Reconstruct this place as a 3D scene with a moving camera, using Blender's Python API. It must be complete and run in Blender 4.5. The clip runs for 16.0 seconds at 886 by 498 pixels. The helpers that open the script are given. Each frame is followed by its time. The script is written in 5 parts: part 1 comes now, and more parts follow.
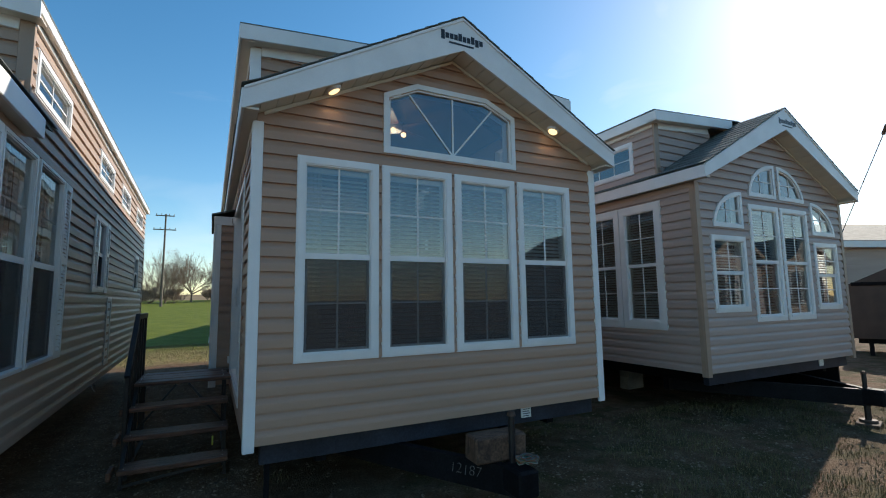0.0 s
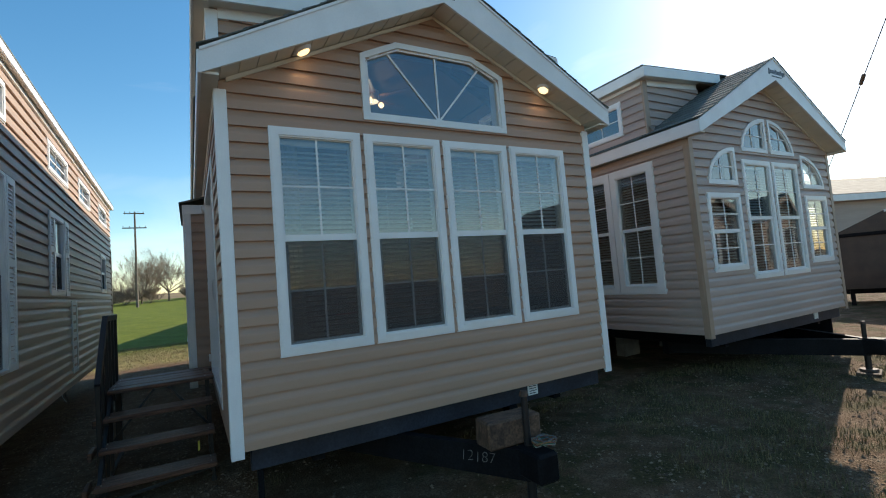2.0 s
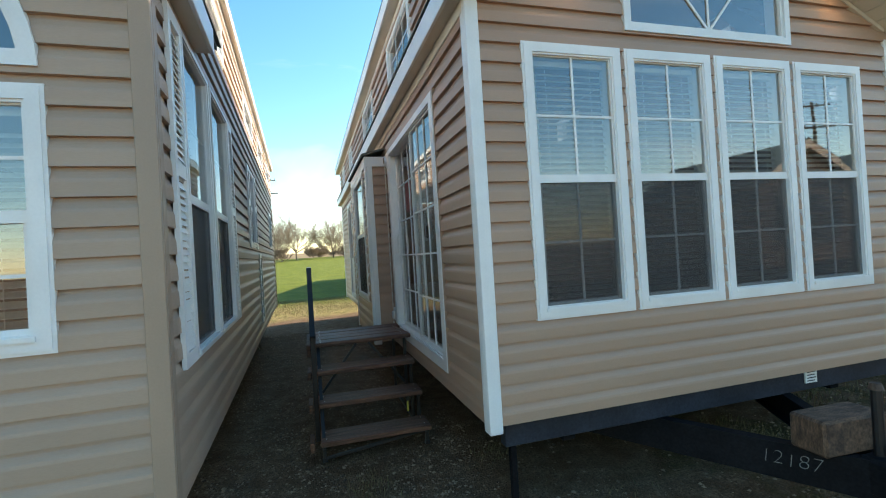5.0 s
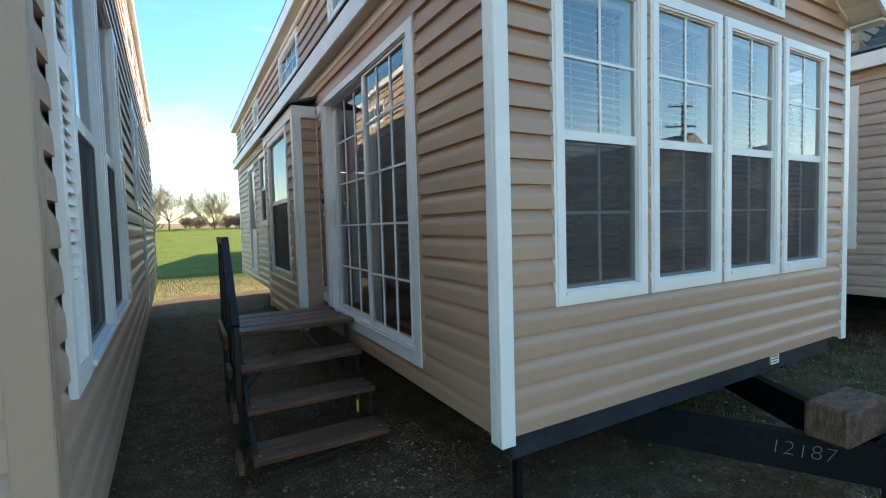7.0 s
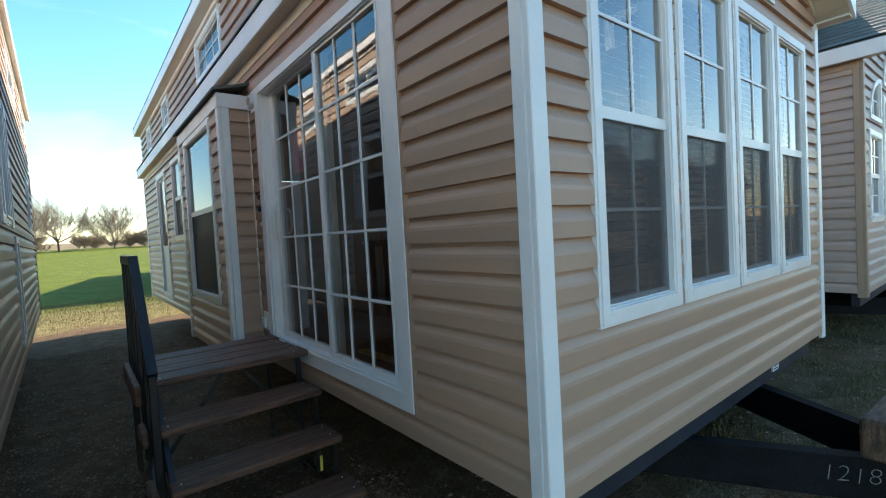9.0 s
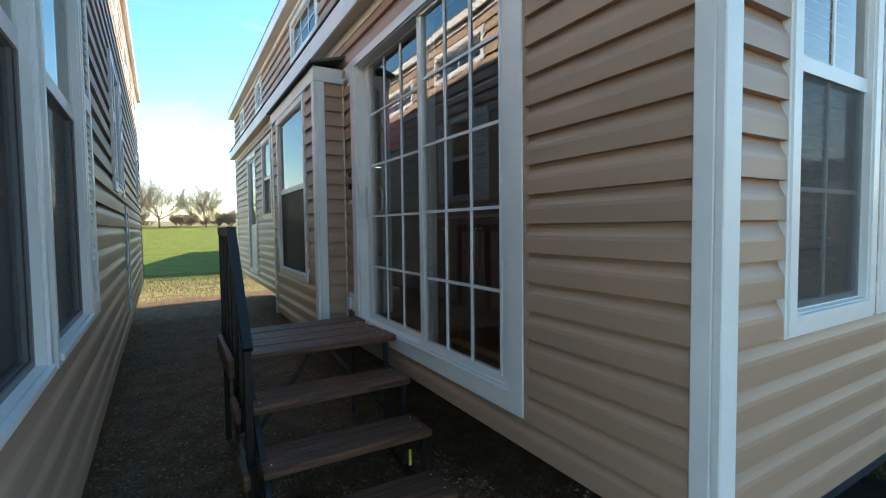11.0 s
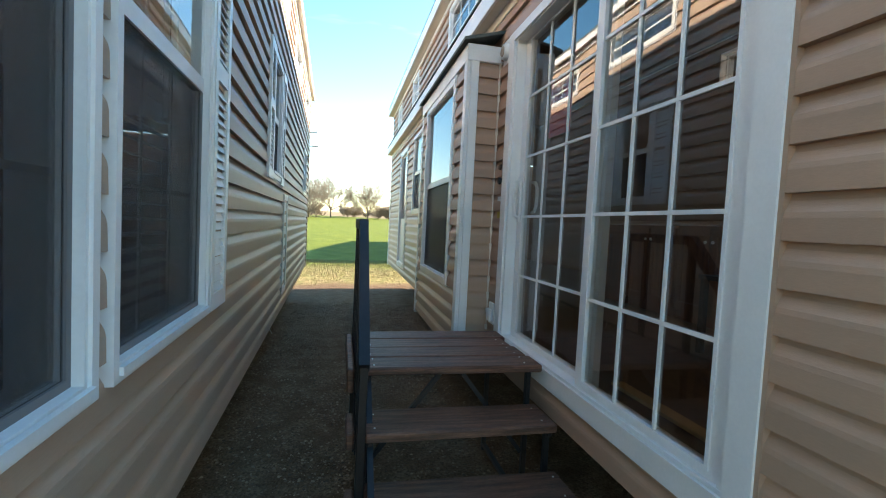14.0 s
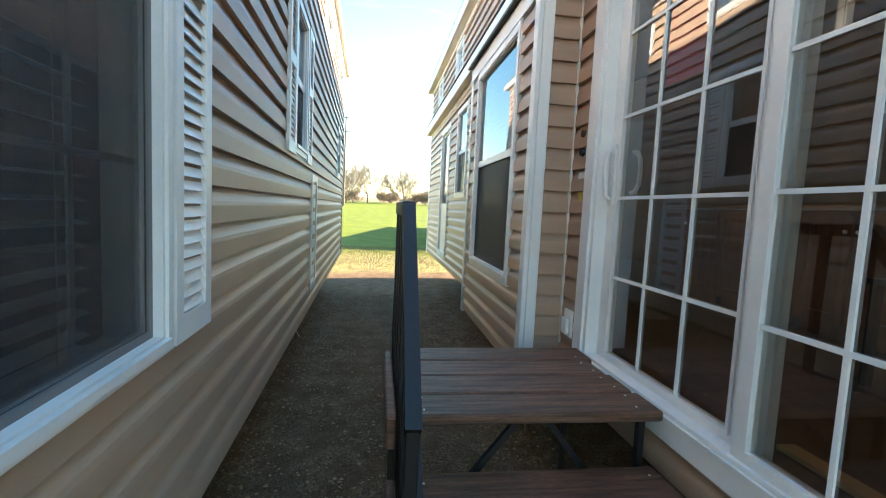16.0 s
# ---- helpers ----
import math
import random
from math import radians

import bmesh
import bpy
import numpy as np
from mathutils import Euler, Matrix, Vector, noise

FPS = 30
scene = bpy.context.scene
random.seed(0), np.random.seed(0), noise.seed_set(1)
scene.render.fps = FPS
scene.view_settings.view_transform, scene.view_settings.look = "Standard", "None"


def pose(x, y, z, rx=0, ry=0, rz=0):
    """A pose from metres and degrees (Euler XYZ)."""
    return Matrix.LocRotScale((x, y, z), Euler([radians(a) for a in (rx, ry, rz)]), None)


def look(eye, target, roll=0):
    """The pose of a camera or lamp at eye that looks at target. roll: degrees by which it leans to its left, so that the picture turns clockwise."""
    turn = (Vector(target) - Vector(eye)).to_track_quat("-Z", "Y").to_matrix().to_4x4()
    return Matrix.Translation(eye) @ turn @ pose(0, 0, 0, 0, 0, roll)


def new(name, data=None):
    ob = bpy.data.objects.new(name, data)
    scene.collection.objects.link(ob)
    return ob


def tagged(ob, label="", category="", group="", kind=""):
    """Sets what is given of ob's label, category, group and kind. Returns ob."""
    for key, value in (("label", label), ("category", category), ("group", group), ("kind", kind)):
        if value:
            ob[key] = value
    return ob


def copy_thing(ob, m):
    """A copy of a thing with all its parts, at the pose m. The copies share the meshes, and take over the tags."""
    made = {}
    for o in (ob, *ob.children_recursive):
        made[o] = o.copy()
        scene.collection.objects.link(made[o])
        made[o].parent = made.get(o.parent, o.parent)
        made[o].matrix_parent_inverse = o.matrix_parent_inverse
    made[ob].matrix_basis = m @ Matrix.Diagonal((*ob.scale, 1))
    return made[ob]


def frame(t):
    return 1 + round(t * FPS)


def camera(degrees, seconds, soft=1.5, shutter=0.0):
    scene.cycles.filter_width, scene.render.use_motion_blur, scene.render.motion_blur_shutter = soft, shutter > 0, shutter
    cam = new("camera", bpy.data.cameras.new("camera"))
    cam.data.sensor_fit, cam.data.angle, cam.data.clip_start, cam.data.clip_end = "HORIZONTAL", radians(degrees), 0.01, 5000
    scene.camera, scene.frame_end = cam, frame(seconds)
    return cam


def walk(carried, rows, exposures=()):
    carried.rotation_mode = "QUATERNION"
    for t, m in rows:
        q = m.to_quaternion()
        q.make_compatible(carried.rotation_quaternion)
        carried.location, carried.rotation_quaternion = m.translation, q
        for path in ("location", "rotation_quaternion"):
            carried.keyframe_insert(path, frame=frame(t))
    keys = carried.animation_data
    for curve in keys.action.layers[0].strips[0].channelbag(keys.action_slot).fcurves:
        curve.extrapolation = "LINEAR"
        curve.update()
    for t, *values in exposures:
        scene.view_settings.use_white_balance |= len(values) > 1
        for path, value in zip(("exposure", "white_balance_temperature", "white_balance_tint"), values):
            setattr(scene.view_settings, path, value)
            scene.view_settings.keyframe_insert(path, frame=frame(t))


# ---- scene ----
cam = camera(88.0, 16.0, soft=1.1)
PATH = [
    (0, (0.056, 0.027, 1.669), (0.95, 1.803, 1.89), -0.8),
    (0.5, (0.055, 0.034, 1.668), (1.043, 1.758, 1.896), -1.1),
    (1, (0.056, 0.095, 1.647), (1.015, 1.844, 1.79), -1.4),
    (1.5, (0.072, 0.198, 1.65), (1.057, 1.931, 1.806), -3.1),
    (2, (0.105, 0.385, 1.647), (1.074, 2.129, 1.78), -4.7),
    (2.2, (0.098, 0.454, 1.636), (1.02, 2.227, 1.72), -5.4),
    (2.5, (0.04, 0.55, 1.617), (0.879, 2.364, 1.687), -4.4),
    (3, (-0.187, 0.686, 1.625), (0.589, 2.528, 1.695), -3.7),
    (3.5, (-0.395, 0.821, 1.65), (0.289, 2.7, 1.701), -1.8),
    (4, (-0.503, 1.031, 1.623), (0.072, 2.945, 1.681), -3.0),
    (4.2, (-0.546, 1.129, 1.623), (-0.014, 3.056, 1.686), -3.4),
    (6.3, (-0.828, 1.851, 1.643), (-0.064, 3.695, 1.524), -3.9),
    (6.5, (-0.872, 1.984, 1.627), (-0.055, 3.805, 1.498), -3.8),
    (7, (-0.963, 2.201, 1.608), (0.018, 3.941, 1.504), -1.6),
    (7.5, (-1.045, 2.391, 1.637), (0.124, 4.012, 1.562), -2.7),
    (8, (-0.966, 2.585, 1.601), (0.264, 4.161, 1.529), -3.7),
    (8.2, (-0.922, 2.657, 1.597), (0.321, 4.222, 1.531), -3.4),
    (10.3, (-0.978, 3.18, 1.571), (0.241, 4.764, 1.491), -2.0),
    (10.5, (-0.961, 3.214, 1.547), (0.177, 4.857, 1.475), -2.0),
    (11, (-0.973, 3.245, 1.542), (0.037, 4.969, 1.446), -0.7),
    (11.5, (-0.988, 3.265, 1.529), (-0.095, 5.051, 1.416), -1.5),
    (12, (-0.98, 3.301, 1.535), (-0.249, 5.161, 1.453), -2.0),
    (12.5, (-0.888, 3.367, 1.535), (-0.28, 5.271, 1.454), -1.2),
    (13, (-0.784, 3.444, 1.533), (-0.327, 5.388, 1.417), -0.0),
    (13.5, (-0.748, 3.565, 1.527), (-0.339, 5.52, 1.412), -0.0),
    (14, (-0.788, 3.779, 1.547), (-0.356, 5.729, 1.444), 2.9),
    (14.5, (-0.815, 3.942, 1.54), (-0.501, 5.911, 1.385), 3.3),
    (15, (-0.749, 4.17, 1.532), (-0.55, 6.152, 1.36), 0.2),
    (15.2, (-0.719, 4.234, 1.526), (-0.56, 6.223, 1.379), -0.5),
    (15.5, (-0.73, 4.324, 1.529), (-0.6, 6.309, 1.323), -0.6),
    (16, (-0.788, 4.514, 1.536), (-0.506, 6.487, 1.363), 2.8),
]
walk(cam, [(t, look(eye, target, roll)) for t, eye, target, roll in PATH],
     [(0, 0.24, 6550, 9), (2, 0.5, 6900, 9), (3.5, 1.1, 7550, 9), (4.2, 1.25, 7650, 9), (6.3, 1.57, 7500, 9), (8.2, 1.45, 7100, 9), (10.5, 1.51, 7200, 9), (12, 1.78, 7350, 9), (14, 2.14, 7500, 9), (16, 2.61, 7950, 9)])
# ---- light ----
SUN_EL, SUN_AZ = radians(29.7), math.atan2(0.952, 0.306)
SUN_DIR = Vector((math.cos(SUN_EL) * math.sin(SUN_AZ), math.cos(SUN_EL) * math.cos(SUN_AZ), math.sin(SUN_EL)))
world = bpy.data.worlds.new("sky")
scene.world = world
world.use_nodes = True
wn = world.node_tree.nodes
sky = wn.new("ShaderNodeTexSky")
sky.sky_type = "NISHITA"
sky.sun_disc = False
sky.sun_elevation, sky.sun_rotation = SUN_EL, SUN_AZ
sky.air_density, sky.dust_density, sky.ozone_density = 1.0, 0.35, 1.4
wn["Background"].inputs["Strength"].default_value = 0.15
tone = wn.new("ShaderNodeHueSaturation")
tone.inputs["Hue"].default_value, tone.inputs["Saturation"].default_value = 0.493, 1.33
world.node_tree.links.new(sky.outputs["Color"], tone.inputs["Color"])
# thin wisps of high cloud
wco, wmap, wisp, wramp, wmix = [wn.new("ShaderNode" + k) for k in ("TexCoord", "Mapping", "TexNoise", "ValToRGB", "Mix")]
wmap.inputs["Scale"].default_value, wmap.inputs["Rotation"].default_value = (1.2, 3.4, 5.5), (0.3, 0.2, 0.5)
wisp.inputs["Scale"].default_value, wisp.inputs["Detail"].default_value, wisp.inputs["Distortion"].default_value = 1.3, 7, 0.7
wramp.color_ramp.elements[0].position, wramp.color_ramp.elements[1].position = 0.57, 0.82
wramp.color_ramp.elements[1].color = (0.4, 0.4, 0.4, 1)
wmix.data_type = "RGBA"
wmix.inputs[7].default_value = (6.0, 6.3, 6.6, 1)
for a, b in ((wco.outputs["Generated"], wmap.inputs["Vector"]), (wmap.outputs["Vector"], wisp.inputs["Vector"]), (wisp.outputs["Fac"], wramp.inputs["Fac"]),
             (wramp.outputs["Color"], wmix.inputs[0]), (tone.outputs["Color"], wmix.inputs[6]), (wmix.outputs[2], wn["Background"].inputs["Color"])):
    world.node_tree.links.new(a, b)
sun = new("sun", bpy.data.lights.new("sun", "SUN"))
sun.data.energy, sun.data.angle, sun.data.color = 5.0, radians(0.5), (1.0, 0.93, 0.82)
sun.matrix_world = look(SUN_DIR * 50, (0, 0, 0))


# ---- materials ----
def material(name, color, rough=0.6, vary=0.12, scale=6.0, grain=0.0, grain_scale=120.0, bump=0.0, bump_scale=200.0,
             metal=0.0, per_object=0.0, stretch=(1, 1, 1), second=None, second_at=0.5, spec=0.5):
    """Painted, wooden or stony surface: base colour, stains at one scale, grain at a finer one, fine relief."""
    m = bpy.data.materials.new(name)
    m.use_nodes = True
    nt = m.node_tree
    n, l = nt.nodes, nt.links
    b = n["Principled BSDF"]
    b.inputs["Roughness"].default_value, b.inputs["Metallic"].default_value = rough, metal
    b.inputs["Specular IOR Level"].default_value = spec
    tc = n.new("ShaderNodeTexCoord")
    mp = n.new("ShaderNodeMapping")
    mp.inputs["Scale"].default_value = stretch
    l.new(tc.outputs["Object"], mp.inputs["Vector"])
    big = n.new("ShaderNodeTexNoise")
    big.inputs["Scale"].default_value, big.inputs["Detail"].default_value = scale, 4
    l.new(mp.outputs["Vector"], big.inputs["Vector"])
    fine = n.new("ShaderNodeTexNoise")
    fine.inputs["Scale"].default_value, fine.inputs["Detail"].default_value = grain_scale, 3
    l.new(mp.outputs["Vector"], fine.inputs["Vector"])
    ramp = n.new("ShaderNodeValToRGB")
    c = Vector(color)
    d = Vector(second) if second else c * (1 - vary)
    ramp.color_ramp.elements[0].position, ramp.color_ramp.elements[1].position = second_at - 0.15, second_at + 0.15
    ramp.color_ramp.elements[0].color, ramp.color_ramp.elements[1].color = (*d, 1), (*(c * (1 if second else 1 + vary * 0.5)), 1)
    l.new(big.outputs["Fac"], ramp.inputs["Fac"])
    last = ramp.outputs["Color"]
    if grain or per_object:
        hsv = n.new("ShaderNodeHueSaturation")
        mr = n.new("ShaderNodeMapRange")
        mr.inputs["From Min"].default_value, mr.inputs["From Max"].default_value = 0.3, 0.7
        mr.inputs["To Min"].default_value, mr.inputs["To Max"].default_value = 1 - grain, 1 + grain
        l.new(fine.outputs["Fac"], mr.inputs["Value"])
        value = mr.outputs["Result"]
        if per_object:
            info = n.new("ShaderNodeObjectInfo")
            mr2 = n.new("ShaderNodeMapRange")
            mr2.inputs["To Min"].default_value, mr2.inputs["To Max"].default_value = 1 - per_object, 1 + per_object
            l.new(info.outputs["Random"], mr2.inputs["Value"])
            mul = n.new("ShaderNodeMath")
            mul.operation = "MULTIPLY"
            l.new(value, mul.inputs[0]), l.new(mr2.outputs["Result"], mul.inputs[1])
            value = mul.outputs["Value"]
        l.new(value, hsv.inputs["Value"]), l.new(last, hsv.inputs["Color"])
        last = hsv.outputs["Color"]
    l.new(last, b.inputs["Base Color"])
    if bump:
        nb = n.new("ShaderNodeTexNoise")
        nb.inputs["Scale"].default_value, nb.inputs["Detail"].default_value = bump_scale, 3
        l.new(mp.outputs["Vector"], nb.inputs["Vector"])
        bp = n.new("ShaderNodeBump")
        bp.inputs["Strength"].default_value, bp.inputs["Distance"].default_value = bump, 0.002
        l.new(nb.outputs["Fac"], bp.inputs["Height"]), l.new(bp.outputs["Normal"], b.inputs["Normal"])
    return m


def glass_material(name, tint=(0.86, 0.9, 0.9), ior=3.7):
    """Window pane: mirrors by its angle, else lets the light straight through."""
    m = bpy.data.materials.new(name)
    m.use_nodes = True
    n, l = m.node_tree.nodes, m.node_tree.links
    n.remove(n["Principled BSDF"])
    fr = n.new("ShaderNodeFresnel")
    fr.inputs["IOR"].default_value = ior
    tr, gl, mix = n.new("ShaderNodeBsdfTransparent"), n.new("ShaderNodeBsdfGlossy"), n.new("ShaderNodeMixShader")
    tr.inputs["Color"].default_value = (*tint, 1)
    gl.inputs["Roughness"].default_value = 0.0
    wave = n.new("ShaderNodeTexNoise")
    wave.inputs["Scale"].default_value, wave.inputs["Detail"].default_value = 2.2, 0
    bp = n.new("ShaderNodeBump")
    bp.inputs["Strength"].default_value, bp.inputs["Distance"].default_value = 0.25, 0.006
    tc = n.new("ShaderNodeTexCoord")
    l.new(tc.outputs["Object"], wave.inputs["Vector"]), l.new(wave.outputs["Fac"], bp.inputs["Height"]), l.new(bp.outputs["Normal"], gl.inputs["Normal"])
    l.new(fr.outputs["Fac"], mix.inputs["Fac"]), l.new(tr.outputs["BSDF"], mix.inputs[1]), l.new(gl.outputs["BSDF"], mix.inputs[2])
    l.new(mix.outputs["Shader"], n["Material Output"].inputs["Surface"])
    return m


def screen_material(name, cover=0.40):
    """Fine insect mesh: part dark thread, part open."""
    m = bpy.data.materials.new(name)
    m.use_nodes = True
    n, l = m.node_tree.nodes, m.node_tree.links
    b = n["Principled BSDF"]
    b.inputs["Base Color"].default_value, b.inputs["Roughness"].default_value = (0.055, 0.053, 0.055, 1), 0.7
    tr, mix = n.new("ShaderNodeBsdfTransparent"), n.new("ShaderNodeMixShader")
    mix.inputs["Fac"].default_value = cover
    l.new(tr.outputs["BSDF"], mix.inputs[1]), l.new(b.outputs["BSDF"], mix.inputs[2])
    l.new(mix.outputs["Shader"], n["Material Output"].inputs["Surface"])
    return m


def glow_material(name, color, strength):
    m = bpy.data.materials.new(name)
    m.use_nodes = True
    b = m.node_tree.nodes["Principled BSDF"]
    b.inputs["Base Color"].default_value = (*color, 1)
    b.inputs["Emission Color"].default_value, b.inputs["Emission Strength"].default_value = (*color, 1), strength
    return m


TAN = material("tan_vinyl", (0.425, 0.265, 0.182), 0.45, 0.07, 1.6, 0.04, 160, 0.25, 260, per_object=0.03, stretch=(0.3, 0.3, 3))
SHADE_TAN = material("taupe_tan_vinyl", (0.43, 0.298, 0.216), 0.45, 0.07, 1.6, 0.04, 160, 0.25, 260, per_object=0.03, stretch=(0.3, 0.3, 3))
GREY_TAN = material("grey_tan_vinyl", (0.43, 0.325, 0.275), 0.48, 0.07, 1.6, 0.04, 160, 0.25, 260, per_object=0.03, stretch=(0.3, 0.3, 3))
TAUPE = material("taupe_corner", (0.38, 0.265, 0.19), 0.48, 0.06, 2, 0.03, 120, 0.15, 200)
WHITE = material("white_vinyl", (0.80, 0.785, 0.765), 0.38, 0.06, 3, 0.02, 90, 0.1, 150)
CREAM = material("cream_soffit", (0.70, 0.64, 0.54), 0.5, 0.06, 3, 0.02, 90)
SHINGLE = material("asphalt_shingle", (0.13, 0.14, 0.13), 0.9, 0.3, 5, 0.35, 220, 0.9, 300, per_object=0.18, second=(0.08, 0.095, 0.085))
BLACK_STEEL = material("black_chassis_steel", (0.011, 0.011, 0.0125), 0.6, 0.35, 4, 0.25, 60, 0.3, 120, spec=0.06)
BEAM_STEEL = material("slate_painted_steel", (0.030, 0.035, 0.048), 0.5, 0.3, 3, 0.2, 60, 0.3, 120, spec=0.25)
INNER = material("brown_inner_wall", (0.25, 0.17, 0.12), 0.6, 0.15, 2, 0.06, 30, stretch=(1, 1, 0.2))
INNER_FLOOR = material("brown_vinyl_floor", (0.14, 0.098, 0.072), 0.4, 0.25, 3, 0.1, 30, stretch=(6, 0.6, 1))
WOOD = material("stained_cabinet_wood", (0.20, 0.085, 0.04), 0.35, 0.3, 3, 0.15, 40, stretch=(8, 8, 0.6))
DECK = material("brown_deck_wood", (0.155, 0.070, 0.042), 0.55, 0.55, 3.5, 0.42, 30, 0.8, 40, per_object=0.12, stretch=(1, 14, 14))
RAIL = material("black_painted_rail", (0.009, 0.009, 0.011), 0.45, 0.3, 8, 0.2, 60, 0.2, 90)
GLASS = glass_material("window_glass", ior=2.9)
SCREEN = screen_material("insect_screen")
SUN_SCREEN = screen_material("dense_sun_screen", 0.60)
SCREEN_FRAME = material("grey_screen_frame", (0.16, 0.15, 0.15), 0.5, 0.1, 4)
CLEAR = bpy.data.materials.new("pane_inner_face")
CLEAR.use_nodes = True
cn = CLEAR.node_tree.nodes
cn.remove(cn["Principled BSDF"])
CLEAR.node_tree.links.new(cn.new("ShaderNodeBsdfTransparent").outputs["BSDF"], cn["Material Output"].inputs["Surface"])
BLIND = material("white_blind_slat", (0.82, 0.80, 0.76), 0.5, 0.05, 4, per_object=0.03)
LAMP = glow_material("warm_lamp", (1.0, 0.66, 0.33), 1.6)
BULB = glow_material("warm_bulb", (1.0, 0.66, 0.33), 2.2)
CHALK = material("white_chalk", (0.21, 0.21, 0.205), 0.9, 0.3, 60)
INK = material("black_vinyl_letter", (0.015, 0.015, 0.02), 0.4, 0.1, 20)
TIMBER = material("weathered_timber", (0.15, 0.085, 0.052), 0.85, 0.4, 9, 0.45, 60, 0.9, 70, stretch=(1, 4, 1), second=(0.05, 0.028, 0.018))
PAPER = material("white_paper_tag", (0.75, 0.75, 0.72), 0.7, 0.1, 30)
RUST = material("rusty_iron", (0.10, 0.055, 0.035), 0.75, 0.4, 12, 0.3, 80, 0.5, 100)


# ---- mesh helpers ----
def part(name, bm, mat, parent=None, label=""):
    """Links a bmesh as one mesh object under a thing or a part."""
    me = bpy.data.meshes.new(name)
    bm.normal_update()
    bm.to_mesh(me)
    bm.free()
    me.materials.append(mat)
    ob = new(name, me)
    ob.parent = parent
    if label:
        tagged(ob, label)
    return ob


def thing(name, m, label, category, group="", kind=""):
    ob = new(name)
    ob.matrix_basis = m
    ob.empty_display_size = 0.2
    return tagged(ob, label, category, group, kind)


def box(bm, x0, x1, y0, y1, z0, z1, bevel=0.0):
    """Adds a box, its edges bevelled where asked."""
    v = [bm.verts.new((x, y, z)) for z in (z0, z1) for y in (y0, y1) for x in (x0, x1)]
    f = [bm.faces.new([v[i] for i in q]) for q in ((0, 2, 3, 1), (4, 5, 7, 6), (0, 1, 5, 4), (2, 6, 7, 3), (0, 4, 6, 2), (1, 3, 7, 5))]
    if bevel:
        edges = list({e for q in f for e in q.edges})
        bmesh.ops.bevel(bm, geom=edges, offset=bevel, segments=1, affect="EDGES")


def boxed(x0, x1, y0, y1, z0, z1, bevel=0.0):
    bm = bmesh.new()
    box(bm, x0, x1, y0, y1, z0, z1, bevel)
    return bm


def prism(bm, outline, depth, place):
    """A slab from a flat outline [(u, z)], thick by depth along the normal; place(u, d, z) gives the point."""
    a = [bm.verts.new(place(u, 0.0, z)) for u, z in outline]
    b = [bm.verts.new(place(u, depth, z)) for u, z in outline]
    n = len(a)
    bm.faces.new(a)
    bm.faces.new(b[::-1])
    for i in range(n):
        bm.faces.new((a[i], b[i], b[(i + 1) % n], a[(i + 1) % n]))
    bmesh.ops.recalc_face_normals(bm, faces=bm.faces)


def ring(bm, outer, inner, d0, d1, place):
    """A frame between two outlines of the same count, from depth d0 to d1."""
    n = len(outer)
    v = [[bm.verts.new(place(u, d, z)) for u, z in o] for o, d in ((outer, d1), (inner, d1), (inner, d0), (outer, d0))]
    for k in range(4):
        p, q = v[k], v[(k + 1) % 4]
        for i in range(n):
            j = (i + 1) % n
            bm.faces.new((p[i], p[j], q[j], q[i]))
    bmesh.ops.recalc_face_normals(bm, faces=bm.faces)


def tube(bm, a, b, r, sides=8, r2=None):
    """A round bar from a to b."""
    a, b = Vector(a), Vector(b)
    q = (b - a).to_track_quat("Z", "Y")
    ends = []
    for p, rr in ((a, r), (b, r if r2 is None else r2)):
        ends.append([bm.verts.new(p + q @ Vector((rr * math.cos(2 * math.pi * i / sides), rr * math.sin(2 * math.pi * i / sides), 0))) for i in range(sides)])
    for i in range(sides):
        j = (i + 1) % sides
        bm.faces.new((ends[0][i], ends[0][j], ends[1][j], ends[1][i]))
    bm.faces.new(ends[0][::-1]), bm.faces.new(ends[1])


def bar(bm, a, b, w, h):
    """A square bar from a to b."""
    a, b = Vector(a), Vector(b)
    q = (b - a).to_track_quat("Z", "Y")
    c = [(-w / 2, -h / 2), (w / 2, -h / 2), (w / 2, h / 2), (-w / 2, h / 2)]
    e = [[bm.verts.new(p + q @ Vector((x, y, 0))) for x, y in c] for p in (a, b)]
    for i in range(4):
        j = (i + 1) % 4
        bm.faces.new((e[0][i], e[0][j], e[1][j], e[1][i]))
    bm.faces.new(e[0][::-1]), bm.faces.new(e[1])


def pane_of_glass(bm, parent):
    """A sheet of glass: the outer face mirrors and tints, the inner face and the edges are clear."""
    bm.faces.ensure_lookup_table()
    for f in bm.faces[1:]:
        f.material_index = 1
    ob = part("pane", bm, GLASS, parent)
    ob.data.materials.append(CLEAR)
    ob.visible_shadow = False
    return ob


# ---- walls of lapped vinyl ----
LAP = 0.122
PROFILE = ((0.0, 0.001), (0.0, 0.027), (0.48, 0.0255), (0.60, 0.0225), (0.72, 0.0145), (0.84, 0.0075), (1.0, 0.003))


def spans(u0, u1, holes, z):
    """What is left of u0..u1 at height z once the holes are taken out; a hole is (z0, z1, left(z), right(z))."""
    out = [(u0, u1)]
    for z0, z1, left, right in holes:
        if z0 < z < z1:
            a, b = left(z), right(z)
            out = [s for p, q in out for s in ((p, min(q, a)), (max(p, b), q)) if s[1] - s[0] > 1e-4]
    return out


